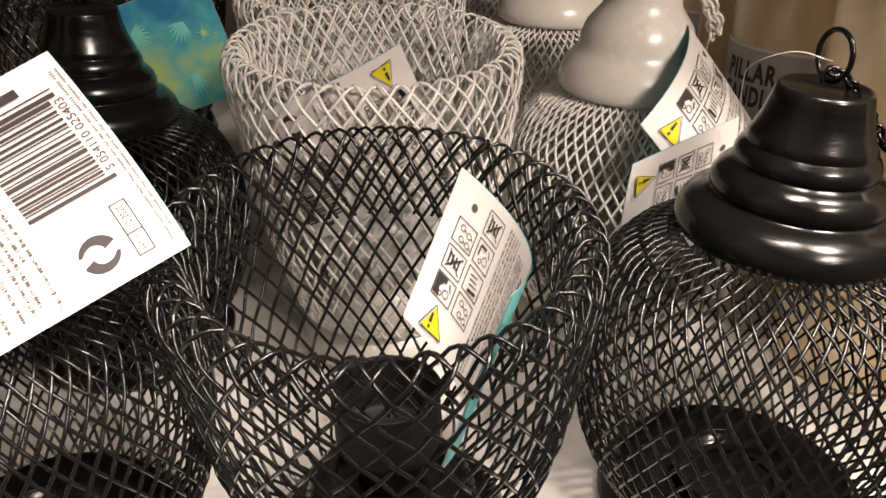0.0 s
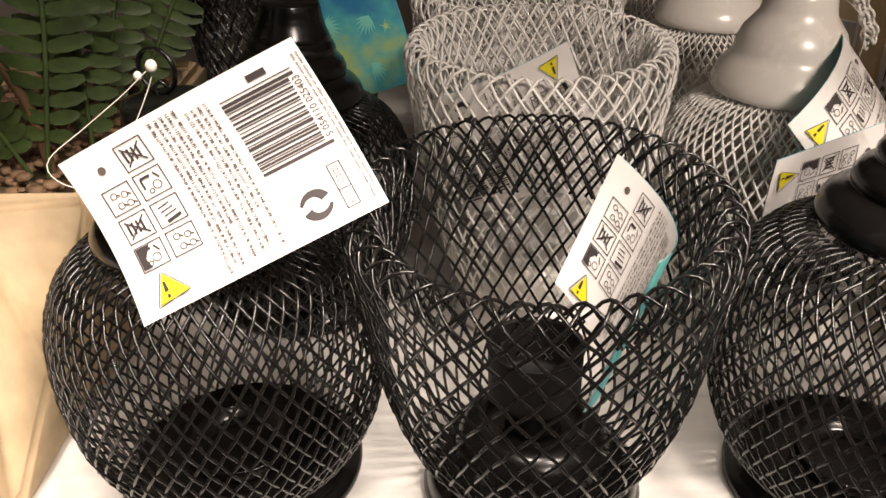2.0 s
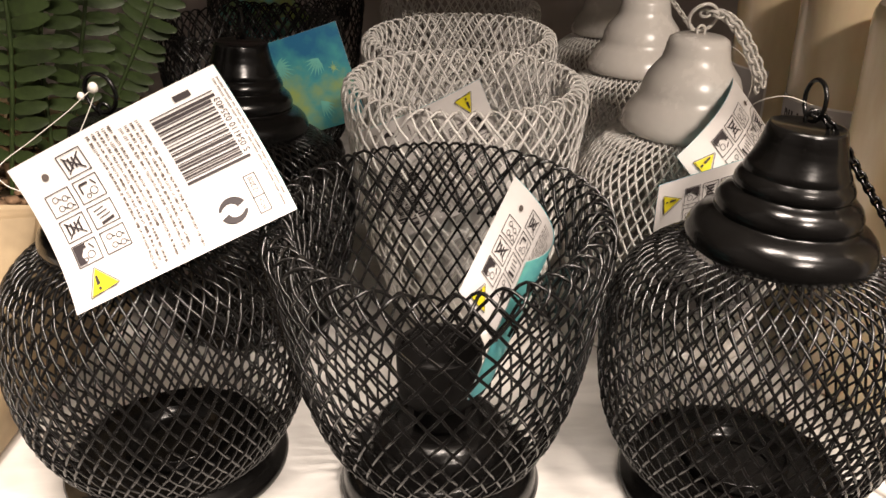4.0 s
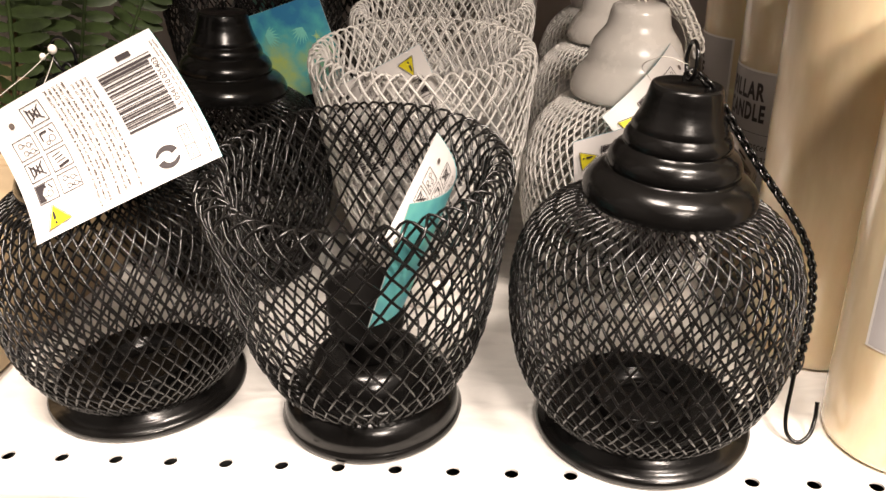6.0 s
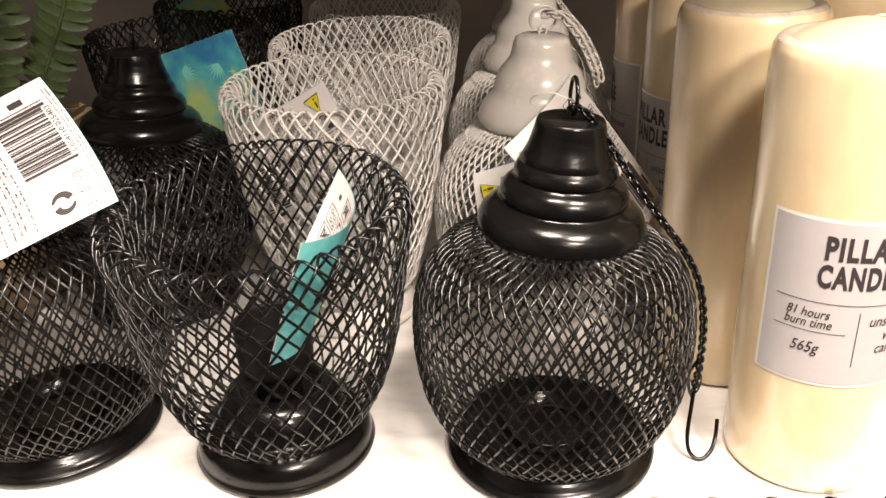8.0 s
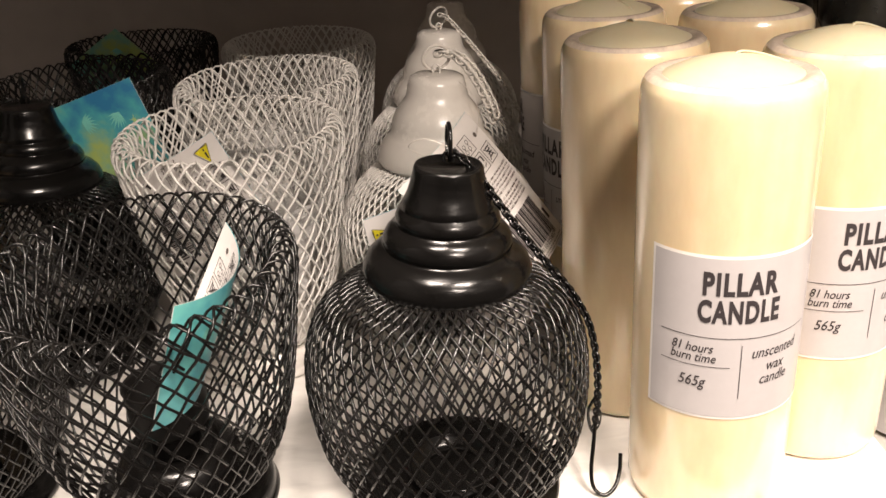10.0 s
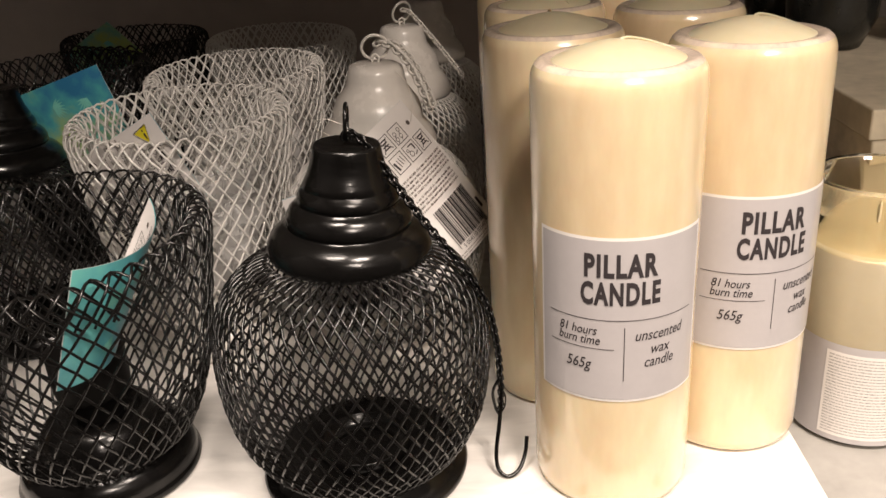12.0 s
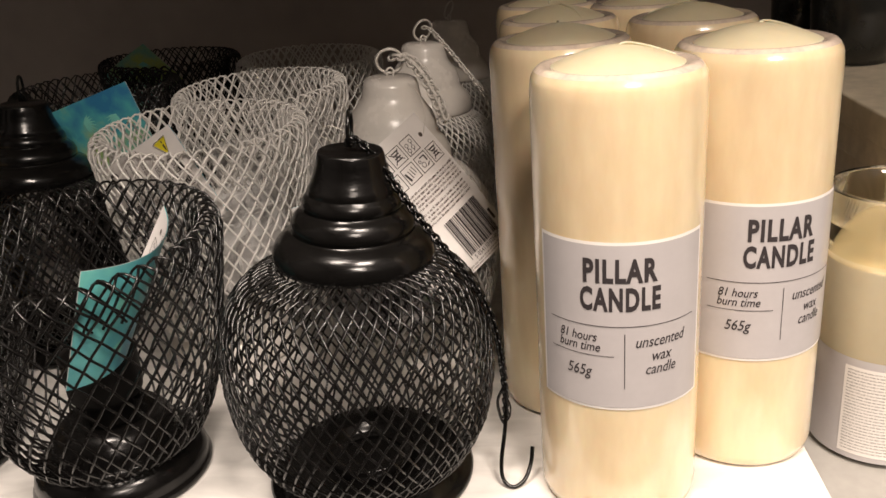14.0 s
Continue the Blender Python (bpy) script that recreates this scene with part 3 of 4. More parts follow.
def print_back(thing, at, seed=3):
    """The care print: pictograms in boxes, text lines, bar code, ring mark and a yellow warning triangle."""
    rng = random.Random(seed)
    ink, soft, tri = [], [], []
    def ring_mark(px, py, r, w=0.3):
        n = 10
        a = [2 * math.pi * k / n for k in range(n)]
        ink.append(([(px + q * math.cos(b), py + q * math.sin(b)) for q in (r, r - w) for b in a], [(k, (k + 1) % n, n + (k + 1) % n, n + k) for k in range(n)]))

    def stroke(xa, ya, xb, yb, w=0.4):
        d = math.hypot(xb - xa, yb - ya) or 1
        nx, ny = -(yb - ya) / d * w / 2, (xb - xa) / d * w / 2
        ink.append(poly([(xa + nx, ya + ny), (xb + nx, yb + ny), (xb - nx, yb - ny), (xa - nx, ya - ny)]))

    for col, row in ((1, 0), (0, 1), (1, 1), (0, 2), (1, 2), (0, 3), (1, 3)):
        x0, y0 = 6.0 + col * 10.8, 3.6 + row * 10.0
        ink += frame_bars(x0, y0, x0 + 9.2, y0 + 8.6, 0.36)
        cx, cy = x0 + 4.6, y0 + 4.3
        kind = (col * 2 + row) % 4
        if kind == 0:
            for k in range(3):
                stroke(cx - 2.8 + k * 0.4, cy - 2.0 + k * 1.5, cx + 1.2 + k * 0.6, cy - 2.6 + k * 1.5)
            stroke(cx - 1.8, cy + 3.0, cx + 3.0, cy + 2.2, 1.1)
        elif kind == 1:
            for px, py in ((-1.6, -1.7), (1.7, -0.9), (-0.9, 1.9), (2.1, 2.2)):
                ring_mark(cx + px, cy + py, 1.15)
                stroke(cx + px + 1.0, cy + py, cx + px + 1.9, cy + py + 0.7)
        elif kind == 2:
            for k in range(4):
                stroke(cx - 2.6 + k * 1.5, cy - 2.2, cx - 2.6 + k * 1.5, cy + 1.8, 0.7)
            stroke(cx - 3.2, cy - 3.0, cx + 3.2, cy + 3.0, 0.5)
            stroke(cx + 3.2, cy - 3.0, cx - 3.2, cy + 3.0, 0.5)
        else:
            stroke(cx - 2.8, cy - 2.4, cx + 0.4, cy - 2.4, 0.9)
            stroke(cx - 2.8, cy - 2.4, cx - 2.8, cy + 1.0, 0.6)
            ring_mark(cx + 1.2, cy + 1.1, 1.5)
            ring_mark(cx - 1.2, cy + 2.2, 0.9)
            stroke(cx + 1.6, cy - 2.9, cx + 2.9, cy - 0.6, 0.5)
        if col == 0 and row == 3:
            ink.append(poly([(x0 + 0.5, y0 + 0.5), (x0 + 5.2, y0 + 0.5), (x0 + 2.5, y0 + 4.6), (x0 + 3.4, y0 + 7.8), (x0 + 0.5, y0 + 7.8)]))
    for k in range(9):
        x = 29.6 + 2.02 * k + (1.0 if k > 4 else 0)
        y, stop = (2.5 if k < 5 else 5.0), (52.5, 53.0, 52.0, 38.0)[k % 4]
        while y < stop:
            for _ in range(rng.randint(2, 8)):
                tall = rng.choice((0.95, 0.95, 1.25))
                soft.append(bar(x + 1.0 - tall, y, x + 1.0, y + 0.22))
                if rng.random() < 0.7:
                    soft.append(bar(x + (0.85 if rng.random() < 0.5 else 0.1), y, x + (1.0 if rng.random() < 0.5 else 0.3), y + 0.55))
                y += rng.uniform(0.52, 0.72)
            y += 0.55
    y = 7.0
    while y < 32.5:
        w = rng.choice((0.35, 0.35, 0.7, 1.05))
        ink.append(bar(51.0, y, 72.0 if y > 9 and y < 31 else 74.0, y + w))
        y += w + rng.choice((0.35, 0.35, 0.7))
    ink.append(bar(61.5, 3.6, 67.5, 5.6))
    ink.append(turned_letters("5 054110 025403", 3.2, 74.0, 20.0, 0.92))
    for k, x in enumerate((76.2, 77.6)):
        y = 4.0
        while y < 50:
            for _ in range(rng.randint(3, 8)):
                soft.append(bar(x - 0.2, y, x + rng.choice((0.45, 0.6)), y + 0.2))
                soft.append(bar(x + 0.25, y, x + 0.4, y + 0.5))
                y += 0.56
            y += 0.5
    ink += frame_bars(68.0, 38.0, 72.2, 53.0, 0.3)
    ink.append(bar(68.0, 46.5, 72.2, 46.8))
    ink.append(turned_letters("12/2020", 2.5, 70.1, 42.2, 0.78))
    ink.append(turned_letters("BATCH", 1.9, 70.1, 49.8, 0.72))
    cx, cy = 60.5, 47.5
    for a0 in (0.3, 3.44):
        arc = np.linspace(a0, a0 + 2.5, 12)
        outer = [(cx + 4.9 * math.cos(a), cy + 4.9 * math.sin(a)) for a in arc]
        inner = [(cx + (4.0 - 2.1 * (i / 11) ** 0.7) * math.cos(a), cy + (4.0 - 2.1 * (i / 11) ** 0.7) * math.sin(a)) for i, a in enumerate(arc)]
        n = len(arc)
        ink.append((outer + inner, [(i, i + 1, n + i + 1, n + i) for i in range(n - 1)]))
    tri.append(poly([(7.0, 53.8), (17.0, 52.5), (10.8, 44.4)]))
    tagged(part("black_print", from_data("black_print", *on_card(at, ink), INK, False), thing, "black print"), kind="stuff")
    tagged(part("brown_print", from_data("brown_print", *on_card(at, soft), INK_SOFT, False), thing, "brown print"), kind="stuff")
    part("warning_mark", from_data("warning_mark", *on_card(at, tri), YELLOW, False), thing, "yellow warning triangle")
    mark = [poly([(10.2, 52.4), (11.2, 52.3), (11.0, 51.2), (10.2, 51.3)]), poly([(9.9, 50.4), (11.2, 50.2), (10.9, 46.9), (10.1, 47.0)])] + [bar(7.2, 53.3, 16.6, 53.5)]
    rim = []
    pts = [(6.7, 54.0), (17.4, 52.6), (10.8, 44.0)]
    for (xa, ya), (xb, yb) in zip(pts, pts[1:] + pts[:1]):
        d = math.hypot(xb - xa, yb - ya)
        nx, ny = -(yb - ya) / d * 0.3, (xb - xa) / d * 0.3
        rim.append(poly([(xa, ya), (xb, yb), (xb + nx, yb + ny), (xa + nx, ya + ny)]))
    part("warning_sign", from_data("warning_sign", *on_card(at, mark + rim, 0.0010), INK, False), thing)
    eye = [poly([(10.3 + 1.3 * math.cos(a), 7.8 + 1.3 * math.sin(a)) for a in np.linspace(0, 6.283, 13)[:-1]])]
    part("punched_hole", from_data("punched_hole", *on_card(at, eye), INK_SOFT, False), thing)


def print_front(thing, at, sunny=True):
    """The picture side: a yellow sun patch and pale palm leaves on teal."""
    pale, sun = [], []
    for x0, y0, turn, n in ((30, 14, 0.5, 9), (60, 16, 2.4, 8), (52, 40, 1.2, 6)):
        for k in range(n):
            a = turn + (k - n / 2) * 0.24
            L = 13 - abs(k - n / 2) * 1.1
            c, s_ = math.cos(a), math.sin(a)
            pale.append(poly([(x0, y0), (x0 + c * L * 0.5 - s_ * 0.7, y0 + s_ * L * 0.5 + c * 0.7), (x0 + c * L, y0 + s_ * L), (x0 + c * L * 0.5 + s_ * 0.7, y0 + s_ * L * 0.5 - c * 0.7)]))
    for k in range(9):
        a, L = k * 0.7, 4.2 if k % 2 else 2.6
        c, s_ = math.cos(a), math.sin(a)
        sun.append(poly([(68 - s_ * 0.5, 24 + c * 0.5), (68 + c * L, 24 + s_ * L), (68 + s_ * 0.5, 24 - c * 0.5)]))
    part("palm_print", from_data("palm_print", *on_card(at, pale, -0.0005), TEAL_PALE, False), thing, "pale teal palm print")
    if sunny:
        part("sun_print", from_data("sun_print", *on_card(at, sun, -0.0005), SUN_PRINT, False), thing, "yellow sun print")


tag, at = card("swing_tag", (-0.1267, 0.2445, 0.1468), (-0.0552, 0.2550, 0.1808), (-0.0284, 0.2415, 0.1336), (-0.1036, 0.2250, 0.1014), 0.002, "white printed swing tag hanging on a black lantern", cup=-0.0055)
print_back(tag, at)
tag, at = card("swing_tag", (0.0520, 0.2930, 0.1265), (0.0486, 0.2160, 0.1250), (0.0301, 0.2150, 0.0722), (0.0290, 0.2760, 0.0830), -0.0140, "curled swing tag standing inside a black wire bowl")
print_back(tag, at, 4)
print_front(tag, at, False)
tag, at = card("swing_tag", (0.0600, 0.3520, 0.1030), (0.0000, 0.3580, 0.0700), (-0.0175, 0.3640, 0.1240), (0.0395, 0.3435, 0.1545), 0.004, "white printed swing tag lying inside a white wire bowl")
print_back(tag, at, 5)
tag, at = card("swing_tag", (0.1642, 0.3750, 0.1470), (0.2140, 0.3650, 0.0805), (0.1770, 0.3190, 0.0585), (0.1275, 0.3290, 0.1225), 0.001, "white printed swing tag on a white lantern", cup=0.0075)
print_back(tag, at, 6)
tag, at = card("swing_tag", (0.1600, 0.3165, 0.1278), (0.1700, 0.3165, 0.0500), (0.1208, 0.3205, 0.0452), (0.1122, 0.2975, 0.1207), -0.002, "white printed swing tag behind a black lantern")
print_back(tag, at, 7)
tag, at = card("swing_tag", (-0.1005, 0.4700, 0.1390), (-0.0365, 0.4634, 0.1595), (-0.0210, 0.4660, 0.1030), (-0.0850, 0.4720, 0.0830), 0.002, "teal picture swing tag hanging by a black bowl", back=SHADED_PICTURE, flip=True)
print_front(tag, at)
tag, at = card("swing_tag", (-0.1511, 0.6577, 0.1343), (-0.1093, 0.6632, 0.1607), (-0.0763, 0.6577, 0.1288), (-0.1203, 0.6522, 0.1013), 0.002, "teal picture swing tag inside a black bowl", back=SHADED_PICTURE, flip=True)
print_front(tag, at)


FILM = material("crumpled_clear_film", (0.80, 0.785, 0.77), 0.20, bump=0.3, bump_scale=90)
FILM.node_tree.nodes["Principled BSDF"].inputs["Alpha"].default_value = 0.72


def film_bag(m, label, seed):
    """A crumpled film bag pushed down into a bowl, with sharp folds."""
    rows_n, seg, verts = 30, 96, []
    for i in range(rows_n + 1):
        q = i / rows_n
        for k in range(seg):
            a = 2 * math.pi * k / seg
            p = Vector((math.cos(a) * 2.2, math.sin(a) * 2.2, q * 2.0 + seed))
            fold = abs(noise.noise(p * 1.6)) * 0.016 + abs(noise.noise(p * 4.1)) * 0.005
            r = 0.027 + 0.019 * q ** 0.7 - fold
            verts.append((r * math.cos(a), r * math.sin(a), 0.032 + 0.066 * q + 0.014 * noise.noise(p * 1.1) * q))
    faces = [(i * seg + k, i * seg + (k + 1) % seg, (i + 1) * seg + (k + 1) % seg, (i + 1) * seg + k) for i in range(rows_n) for k in range(seg)]
    ob = new("plastic_bag", from_data("plastic_bag", verts, faces, FILM, False))
    ob.matrix_basis = m
    return tagged(ob, label, "bag")


film_bag(pose(0.0352, 0.3960, 0), "crumpled clear plastic bag inside a white wire bowl", 3.0)
film_bag(pose(0.0358, 0.5180, 0), "crumpled clear plastic bag inside a white wire bowl", 11.0)


def string(name, points, radius, mat, label, category="string"):
    ob = new(name, tubes(name, [spline(points, 40)[0]], radius, mat, 6))
    return tagged(ob, label, category)


def bead(radius, mat, m, parent):
    prof = [(radius * math.sin(a), -radius * 1.15 * math.cos(a)) for a in np.linspace(0, math.pi, 9)]
    prof[0], prof[-1] = (0, prof[0][1]), (0, prof[-1][1])
    return part("knot", lathe("knot", prof, mat, 12), parent, "", m)


loop = string("tag_string", [(-0.1150, 0.2385, 0.1400), (-0.1250, 0.2385, 0.1440), (-0.1290, 0.2440, 0.1485), (-0.1190, 0.2510, 0.1560), (-0.1080, 0.2565, 0.1640), (-0.0992, 0.2608, 0.1712), (-0.1000, 0.2603, 0.1670), (-0.1045, 0.2560, 0.1570), (-0.1080, 0.2500, 0.1500)], 0.00015, STRING, "clear nylon string of a swing tag")
bead(0.0018, STRING, pose(-0.0992, 0.2608, 0.1715), loop)
bead(0.0013, STRING, pose(-0.1035, 0.2600, 0.1688), loop)
string("tag_string", [(0.1520, 0.2580, 0.1650), (0.1430, 0.2630, 0.1670), (0.1365, 0.2730, 0.1610), (0.1440, 0.2900, 0.1490), (0.1560, 0.3080, 0.1240)], 0.00016, STRING, "clear nylon string of a swing tag")
string("tag_string", [(0.1620, 0.3790, 0.1620), (0.1680, 0.3730, 0.1570), (0.1710, 0.3680, 0.1480), (0.1695, 0.3665, 0.1370)], 0.00015, STRING, "clear nylon string of a swing tag")

# ---- chains and hook ----
chain = holder("hanging_chain", pose(0, 0, 0), "black metal chain draped over a lantern", "chain", "chains")
links = part("chain_run", chain_links([(0.1524, 0.2592, 0.1620), (0.1570, 0.2578, 0.1604), (0.1640, 0.2560, 0.1520), (0.1712, 0.2530, 0.1410), (0.1795, 0.2500, 0.1290), (0.1880, 0.2480, 0.1175), (0.1985, 0.2475, 0.1030), (0.2050, 0.2478, 0.0900), (0.2080, 0.2483, 0.0785), (0.2098, 0.2495, 0.0640), (0.2106, 0.2520, 0.0460), (0.2102, 0.2555, 0.0300)], BLACK), chain, "twisted black links")
tagged(links, kind="stuff")
part("hook", tubes("hook", [spline([(0.2103, 0.2555, 0.0320), (0.2092, 0.2530, 0.0225), (0.2074, 0.2485, 0.0110), (0.2080, 0.2450, 0.0040), (0.2123, 0.2430, 0.0011), (0.2175, 0.2455, 0.0030), (0.2206, 0.2500, 0.0085), (0.2217, 0.2536, 0.0153)], 48)[0]], 0.00095, BLACK, 8), chain, "bent black wire hook")
part("loose_end", tubes("loose_end", [spline([(0.2104, 0.2535, 0.0480), (0.2070, 0.2540, 0.0400), (0.2078, 0.2545, 0.0310), (0.2096, 0.2548, 0.0265)], 20)[0]], 0.0007, BLACK, 6), chain)
part("wire_loop", tubes("wire_loop", [spline([(0.2106, 0.2525, 0.0430), (0.2124, 0.2535, 0.0380), (0.2122, 0.2545, 0.0320), (0.2108, 0.2550, 0.0285)], 20)[0]], 0.0004, BLACK, 6), chain)
white_chain = holder("hanging_chain", pose(0, 0, 0), "white metal chain bunched on a white lantern", "chain", "chains")
for k, (dx, dy) in enumerate(((0, 0), (0.0022, -0.0016), (-0.0008, -0.003))):
    links = part("chain_run", chain_links([(0.1510, 0.3930, 0.1745), (0.1600 + dx, 0.3910 + dy, 0.1745), (0.1680 + dx, 0.3880 + dy, 0.1670), (0.1733 + dx, 0.3850 + dy, 0.1580), (0.1773 + dx, 0.3820 + dy, 0.1490), (0.1790 + dx, 0.3805 + dy, 0.1390 + 0.003 * k)], WHITE_PAINT, pitch=0.0034, wire=0.00075, half=0.0021), white_chain, "tangled white links")
    tagged(links, kind="stuff")
far_chain = holder("hanging_chain", pose(0, 0, 0), "thin white metal chain draped over a lantern", "chain", "chains")
links = part("chain_run", chain_links([(0.1555, 0.5250, 0.1745), (0.1625, 0.5230, 0.1715), (0.1810, 0.5180, 0.1490), (0.1960, 0.5150, 0.1280), (0.2065, 0.5130, 0.1090)], WHITE_PAINT), far_chain, "white links")
tagged(links, kind="stuff")

# ---- planter ----
RIM_TURN, KNEE = (-0.1933, 0.2972, 0.1100), (-0.1725, 0.2905, 0.0360)
FOOT_SIDE, FOOT_FRONT = (-0.1730, 0.3022, 0.0005), (-0.1740, 0.2400, 0.0005)


def planter(m):
    thing = holder("potted_fern", m, "artificial fern in a faceted beige concrete pot", "plant")
    v = [(-0.143, 0.302, 0.110), RIM_TURN, (-0.330, 0.306, 0.110), (-0.330, 0.490, 0.110), (-0.143, 0.490, 0.110),
         KNEE, FOOT_SIDE, FOOT_FRONT, (-0.300, 0.222, 0.0005), (-0.336, 0.300, 0.0005), (-0.336, 0.480, 0.0005), (-0.150, 0.480, 0.0005),
         (-0.151, 0.310, 0.1105), (-0.322, 0.314, 0.1105), (-0.322, 0.482, 0.1105), (-0.151, 0.482, 0.1105),
         (-0.152, 0.311, 0.092), (-0.321, 0.315, 0.092), (-0.321, 0.481, 0.092), (-0.152, 0.481, 0.092)]
    f = [(0, 1, 5), (1, 7, 5), (1, 8, 7), (1, 2, 8), (2, 9, 8), (0, 5, 6), (5, 7, 6), (0, 6, 11, 4), (2, 3, 10, 9), (3, 4, 11, 10), (6, 7, 8, 9, 10, 11),
         (0, 12, 13, 1), (1, 13, 2), (2, 13, 14, 3), (3, 14, 15, 4), (4, 15, 12, 0), (12, 16, 17, 13), (13, 17, 18, 14), (14, 18, 19, 15), (15, 19, 16, 12), (16, 19, 18, 17)]
    me = from_data("pot", v, f, POT, False)
    bm = bmesh.new()
    bm.from_mesh(me)
    bmesh.ops.recalc_face_normals(bm, faces=bm.faces)
    bmesh.ops.bevel(bm, geom=bm.edges, offset=0.0060, segments=4, affect="EDGES", clamp_overlap=True)
    bm.to_mesh(me)
    bm.free()
    me.polygons.foreach_set("use_smooth", [True] * len(me.polygons))
    part("pot", me, thing)
    rng = random.Random(11)
    verts, faces = [], []
    for _ in range(900):
        x, y = rng.uniform(-0.319, -0.154), rng.uniform(0.314, 0.479)
        r = rng.uniform(0.0018, 0.0042)
        z = 0.0945 + rng.uniform(0, 0.0085)
        base, flat, spin = len(verts), rng.uniform(0.5, 0.85), rng.uniform(0, 6.28)
        for zz, rr in ((-0.7, 0.65), (0.0, 1.0), (0.7, 0.65)):
            verts += [(x + r * rr * rng.uniform(0.85, 1.1) * math.cos(spin + k * 1.0472), y + r * rr * rng.uniform(0.75, 1.0) * math.sin(spin + k * 1.0472), z + r * zz * flat) for k in range(6)]
        faces += [tuple(base + 6 * n + q for q in (k, (k + 1) % 6, 6 + (k + 1) % 6, 6 + k)) for n in (0, 1) for k in range(6)]
        faces += [tuple(base + 12 + k for k in range(6)), tuple(base + 5 - k for k in range(6))]
    tagged(part("gravel", from_data("gravel", verts, faces, GRAVEL), thing, "loose brown gravel"), kind="stuff")
    for base, tip, lean, length in (((-0.182, 0.350, 0.098), (-0.172, 0.345, 0.255), 0.012, 0.019), ((-0.166, 0.362, 0.098), (-0.128, 0.362, 0.245), -0.010, 0.016), ((-0.190, 0.352, 0.098), (-0.232, 0.318, 0.200), 0.004, 0.015),
                                    ((-0.178, 0.410, 0.098), (-0.150, 0.425, 0.240), 0.006, 0.016), ((-0.200, 0.420, 0.098), (-0.190, 0.440, 0.250), -0.008, 0.016), ((-0.172, 0.440, 0.098), (-0.118, 0.455, 0.215), 0.008, 0.015)):
        a, b = np.array(base), np.array(tip)
        mid = (a + b) / 2 + np.array((lean, 0, 0.01))
        path, s = spline([a, mid, b], 42)
        frond = part("frond", tubes("frond", [path], 0.0011, LEAF, 6), thing, "green fern frond")
        verts, faces = [], []
        up = (b - a) / np.linalg.norm(b - a)
        side = np.cross(up, (0, 1.0, 0))
        side /= np.linalg.norm(side)
        out = np.cross(side, up)
        for i in range(5, 43, 2):
            for way in (-1, 1):
                L = length * min(1, 0.55 + (i - 5) * 0.045) * (1 if i < 31 else (45 - i) / 14) * rng.uniform(0.9, 1.1)
                d = way * side * 0.97 + up * rng.uniform(0.05, 0.3) + out * rng.uniform(-0.35, 0.15)
                d /= np.linalg.norm(d)
                w = np.cross(d, out)
                w /= np.linalg.norm(w)
                nrm = np.cross(d, w)
                p0, first, n = path[min(i, len(path) - 1)] + way * side * 0.0008, len(verts), 7
                for k in range(n + 1):
                    q = k / n
                    half = 0.0031 * (math.sin(math.pi * min(1, 0.10 + q * 0.86)) ** 0.5) * (1 + 0.12 * (k % 2))
                    c = p0 + d * L * q + nrm * (-0.0030 * q * q)
                    verts += [c + w * half, c + nrm * -0.0005, c - w * half]
                for k in range(n):
                    e = first + 3 * k
                    faces += [(e, e + 1, e + 4, e + 3), (e + 1, e + 2, e + 5, e + 4)]
        tagged(part("foliage", from_data("foliage", verts, faces, LEAF), frond, "paired green leaflets"), kind="stuff")
    for points, r in (([(-0.183, 0.356, 0.098), (-0.184, 0.352, 0.130), (-0.196, 0.350, 0.165), (-0.200, 0.346, 0.230)], 0.0024), ([(-0.184, 0.354, 0.118), (-0.176, 0.356, 0.140), (-0.172, 0.358, 0.165)], 0.0016)):
        part("stem", tubes("stem", [spline(points, 24)[0]], r, STEM, 8), thing, "brown woody stem")
    verts, faces = [], []
    for x, y, z, r, t in ((-0.1560, 0.262, 0.2080, 0.011, 0.2), (-0.1490, 0.258, 0.2030, 0.009, 0.9), (-0.1520, 0.262, 0.1950, 0.009, -0.3), (-0.1600, 0.262, 0.1870, 0.010, 0.5), (-0.1640, 0.266, 0.2010, 0.012, 0.1)):
        first, n = len(verts), 14
        verts.append((x, y, z + 0.001))
        for k in range(n):
            a = 2 * math.pi * k / n
            rr = r * (1 + 0.10 * math.cos(7 * a))
            verts.append((x + rr * math.cos(a), y - 0.004 * math.cos(a + t), z + rr * 0.8 * math.sin(a)))
        faces += [(first, first + 1 + k, first + 1 + (k + 1) % n) for k in range(n)]
    sprig = part("sprig", tubes("sprig", [spline([(-0.205, 0.330, 0.100), (-0.195, 0.300, 0.170), (-0.160, 0.264, 0.198)], 20)[0]], 0.0012, LEAF_PALE, 6), thing, "pale green sprig")
    tagged(part("foliage", from_data("foliage", verts, faces, LEAF_PALE), sprig, "rounded pale leaves"), kind="stuff")
    return thing


planter(pose(0, 0, 0))

# ---- the neighbouring shelf ----
GLASS = bpy.data.materials.new("clear_glass")
GLASS.use_nodes = True
shader = GLASS.node_tree.nodes["Principled BSDF"]
shader.inputs["Base Color"].default_value = (0.93, 0.86, 0.66, 1)
shader.inputs["Transmission Weight"].default_value = 1.0
shader.inputs["Roughness"].default_value = 0.03
shader.inputs["IOR"].default_value = 1.46

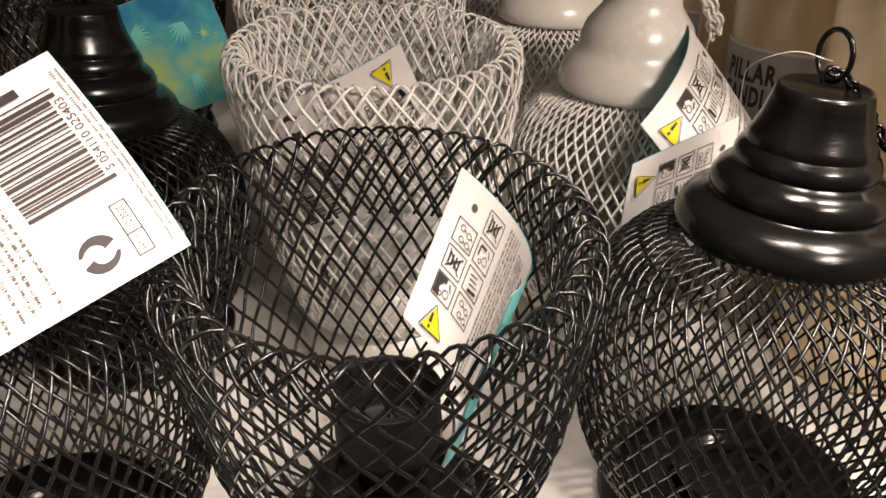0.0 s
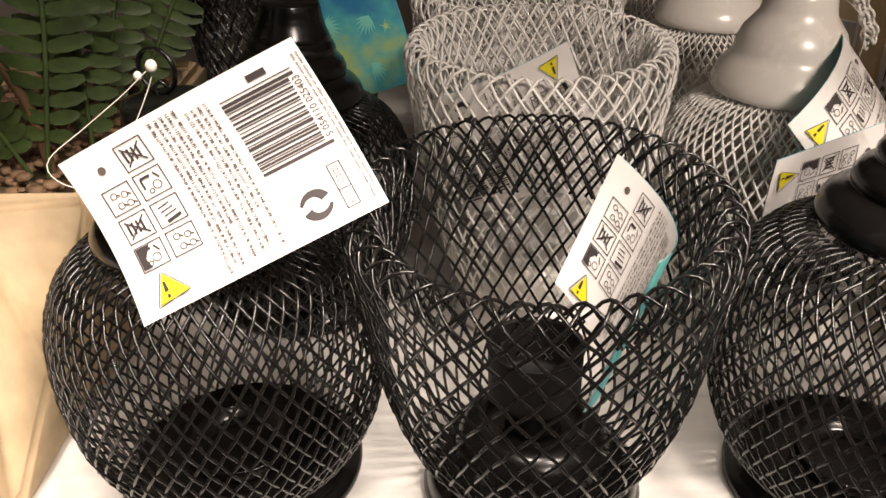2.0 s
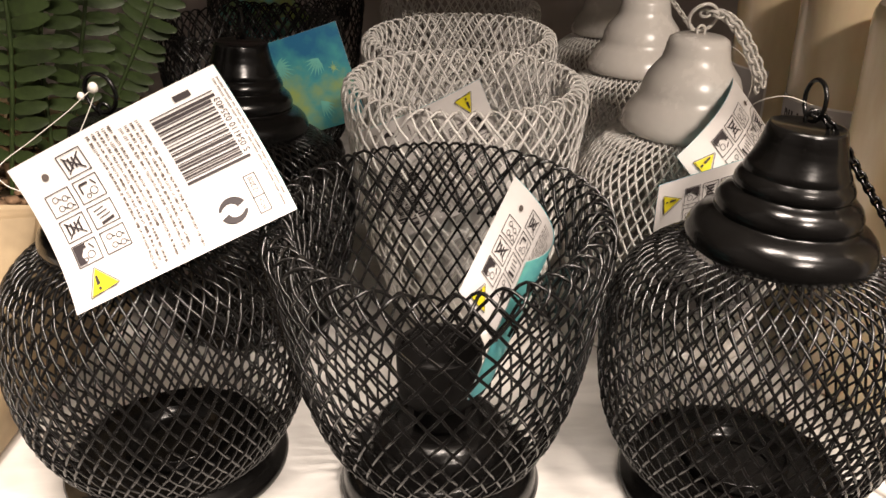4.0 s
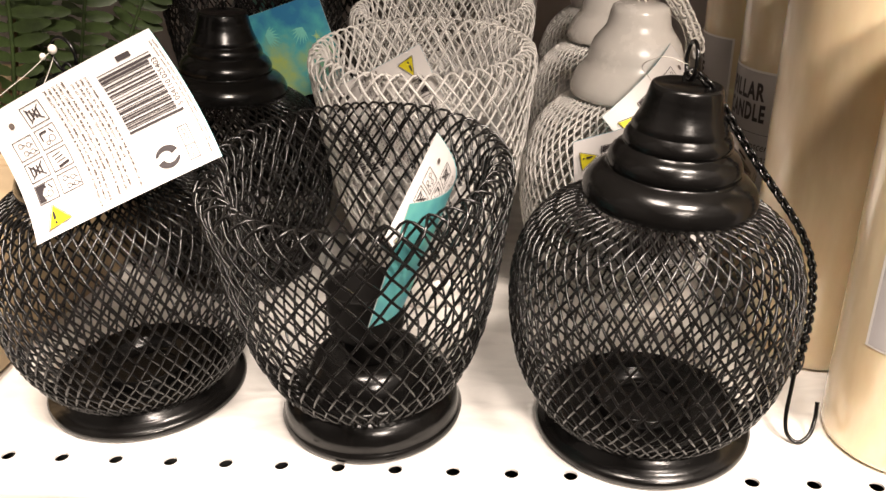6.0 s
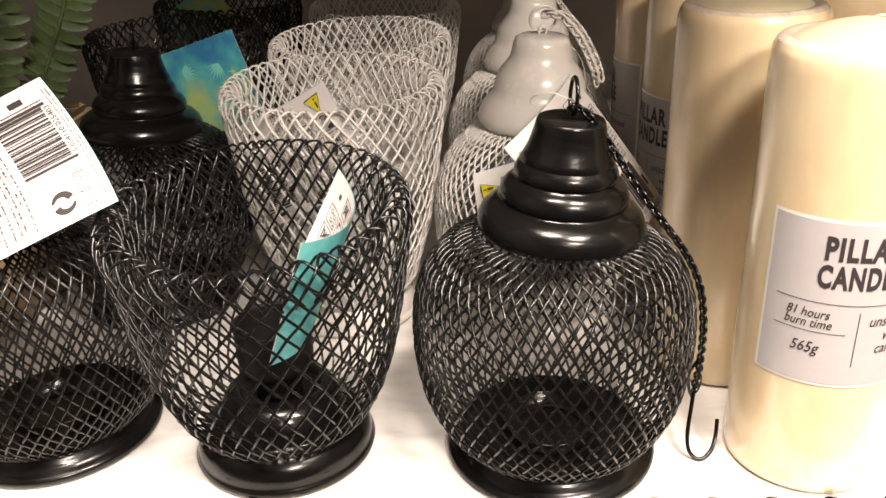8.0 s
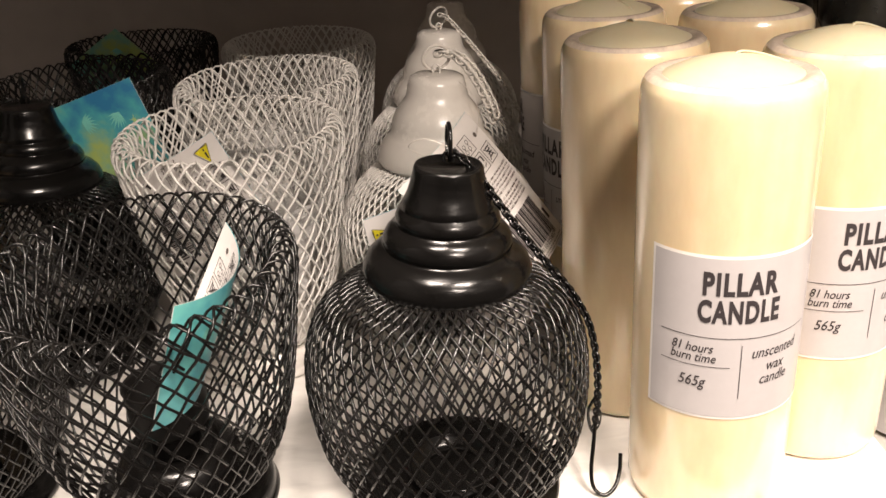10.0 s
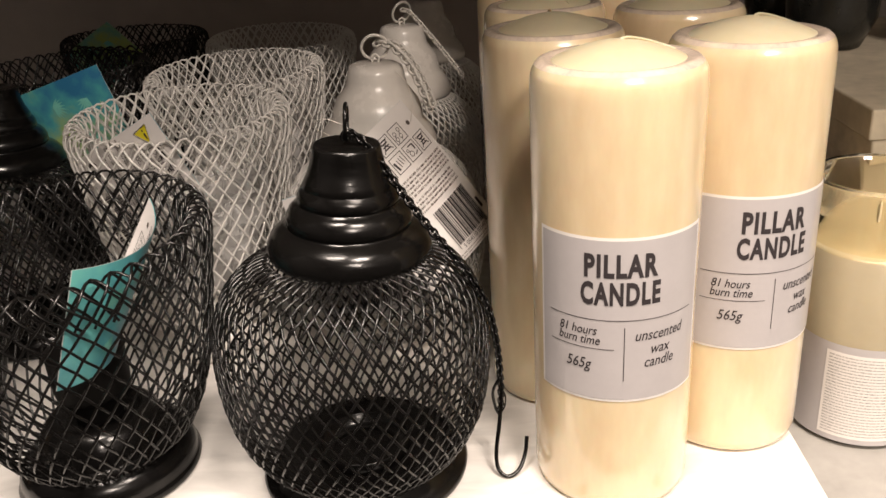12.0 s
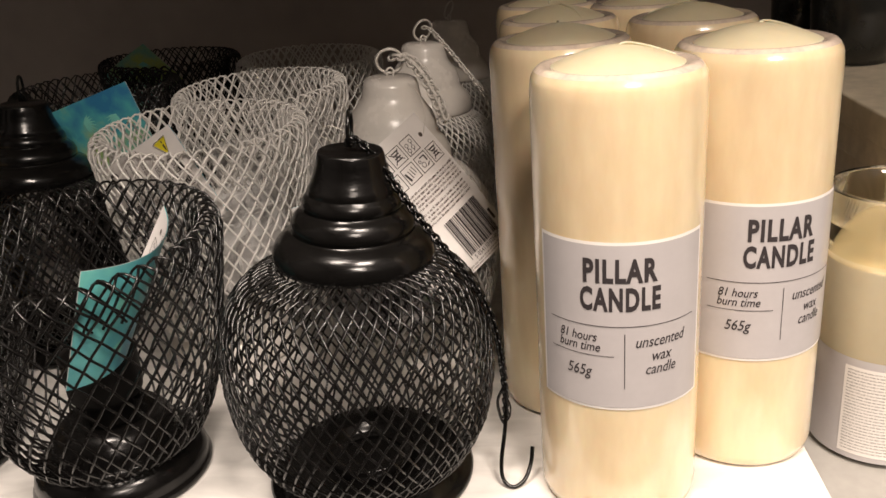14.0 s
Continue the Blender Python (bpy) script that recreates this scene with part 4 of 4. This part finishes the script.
jar = holder("jar_candle", pose(0.4023, 0.3266, -0.030), "cream jar candle in clear glass with grey label", "candle")
JAR_R = 0.0320
glass = part("glass", lathe("glass", [(JAR_R, 0.1050), (JAR_R, 0.1380), (0.0315, 0.1402), (0.0304, 0.1394), (0.0300, 0.1075)], GLASS, 64), jar, "clear glass rim")
glass.visible_shadow = False
part("wax", lathe("wax", [(0, 0.0006), (0.0285, 0.0006), (0.0310, 0.0026), (JAR_R - 0.0001, 0.0070), (JAR_R - 0.0001, 0.1050), (0.0296, 0.1068), (0.0200, 0.1063), (0, 0.1061)], JAR_WAX, 64), jar, "cream wax behind glass")
part("wick", tubes("wick", [spline([(0, 0, 0.1055), (0.0006, 0, 0.1100), (0.0002, 0.0006, 0.1140)], 8)[0]], 0.0008, STRING, 6), jar)
band = part("label", wrapped("label", [(*grid2(-0.090, 0.0030, 0.090, 0.0590, 80), (0, 0))], JAR_R + 0.0003, LABEL), jar, "grey paper label")
part("text_panel", wrapped("text_panel", [(*grid2(-0.0295, 0.0060, 0.0205, 0.0550, 30), (0, 0))], JAR_R + 0.0005, LABEL_EDGE), band, "white panel of fine print")
rng = random.Random(5)
lines = []
for k in range(27):
    x, y = -0.0280, 0.0530 - k * 0.00172
    stop = 0.0191 if k not in (5, 11, 19, 22) else 0.0065
    while x < stop:
        for _ in range(rng.randint(2, 7)):
            tall = rng.choice((0.00032, 0.00032, 0.00045))
            lines.append((*grid2(x, y - 0.00032, min(x + 0.00018, stop), y + tall, 1), (0, 0)))
            lines.append((*grid2(x, y - 0.00005, min(x + 0.00034, stop), y + 0.00008, 1), (0, 0)))
            x += 0.00046
        x += 0.00042
tagged(part("fine_print", wrapped("fine_print", lines, JAR_R + 0.0007, INK_SOFT), band), kind="stuff")

tagged(new("plaster_block", box("plaster_block", (0.428, 0.405, -0.0298), (0.580, 0.580, 0.0966), STONE, 0.003)), "cream block standing under stacked slabs", "block")
for z0, z1, dx in ((0.0970, 0.1138, 0.0), (0.1142, 0.1310, -0.002)):
    tagged(new("plaster_slab", box("plaster_slab", (0.4120 + dx, 0.366, z0), (0.660, 0.650, z1), STONE, 0.0016)), "chipped cream slab in a stack", "slab", "cream slabs")
for x, y, r in ((0.452, 0.540, 0.030), (0.535, 0.520, 0.034), (0.437, 0.620, 0.020)):
    vase = holder("vase", pose(x, y, 0.1312), "dark glazed vase standing on cream slabs", "vase", "dark vases")
    part("body", lathe("body", [(0, 0.0004), (r * 0.7, 0.0004), (r, 0.02), (r * 1.05, 0.05), (r * 0.7, 0.085), (r * 0.55, 0.1), (r * 0.6, 0.11), (r * 0.5, 0.11), (r * 0.45, 0.1), (0, 0.09)], DARK_GLAZE, 40), vase)
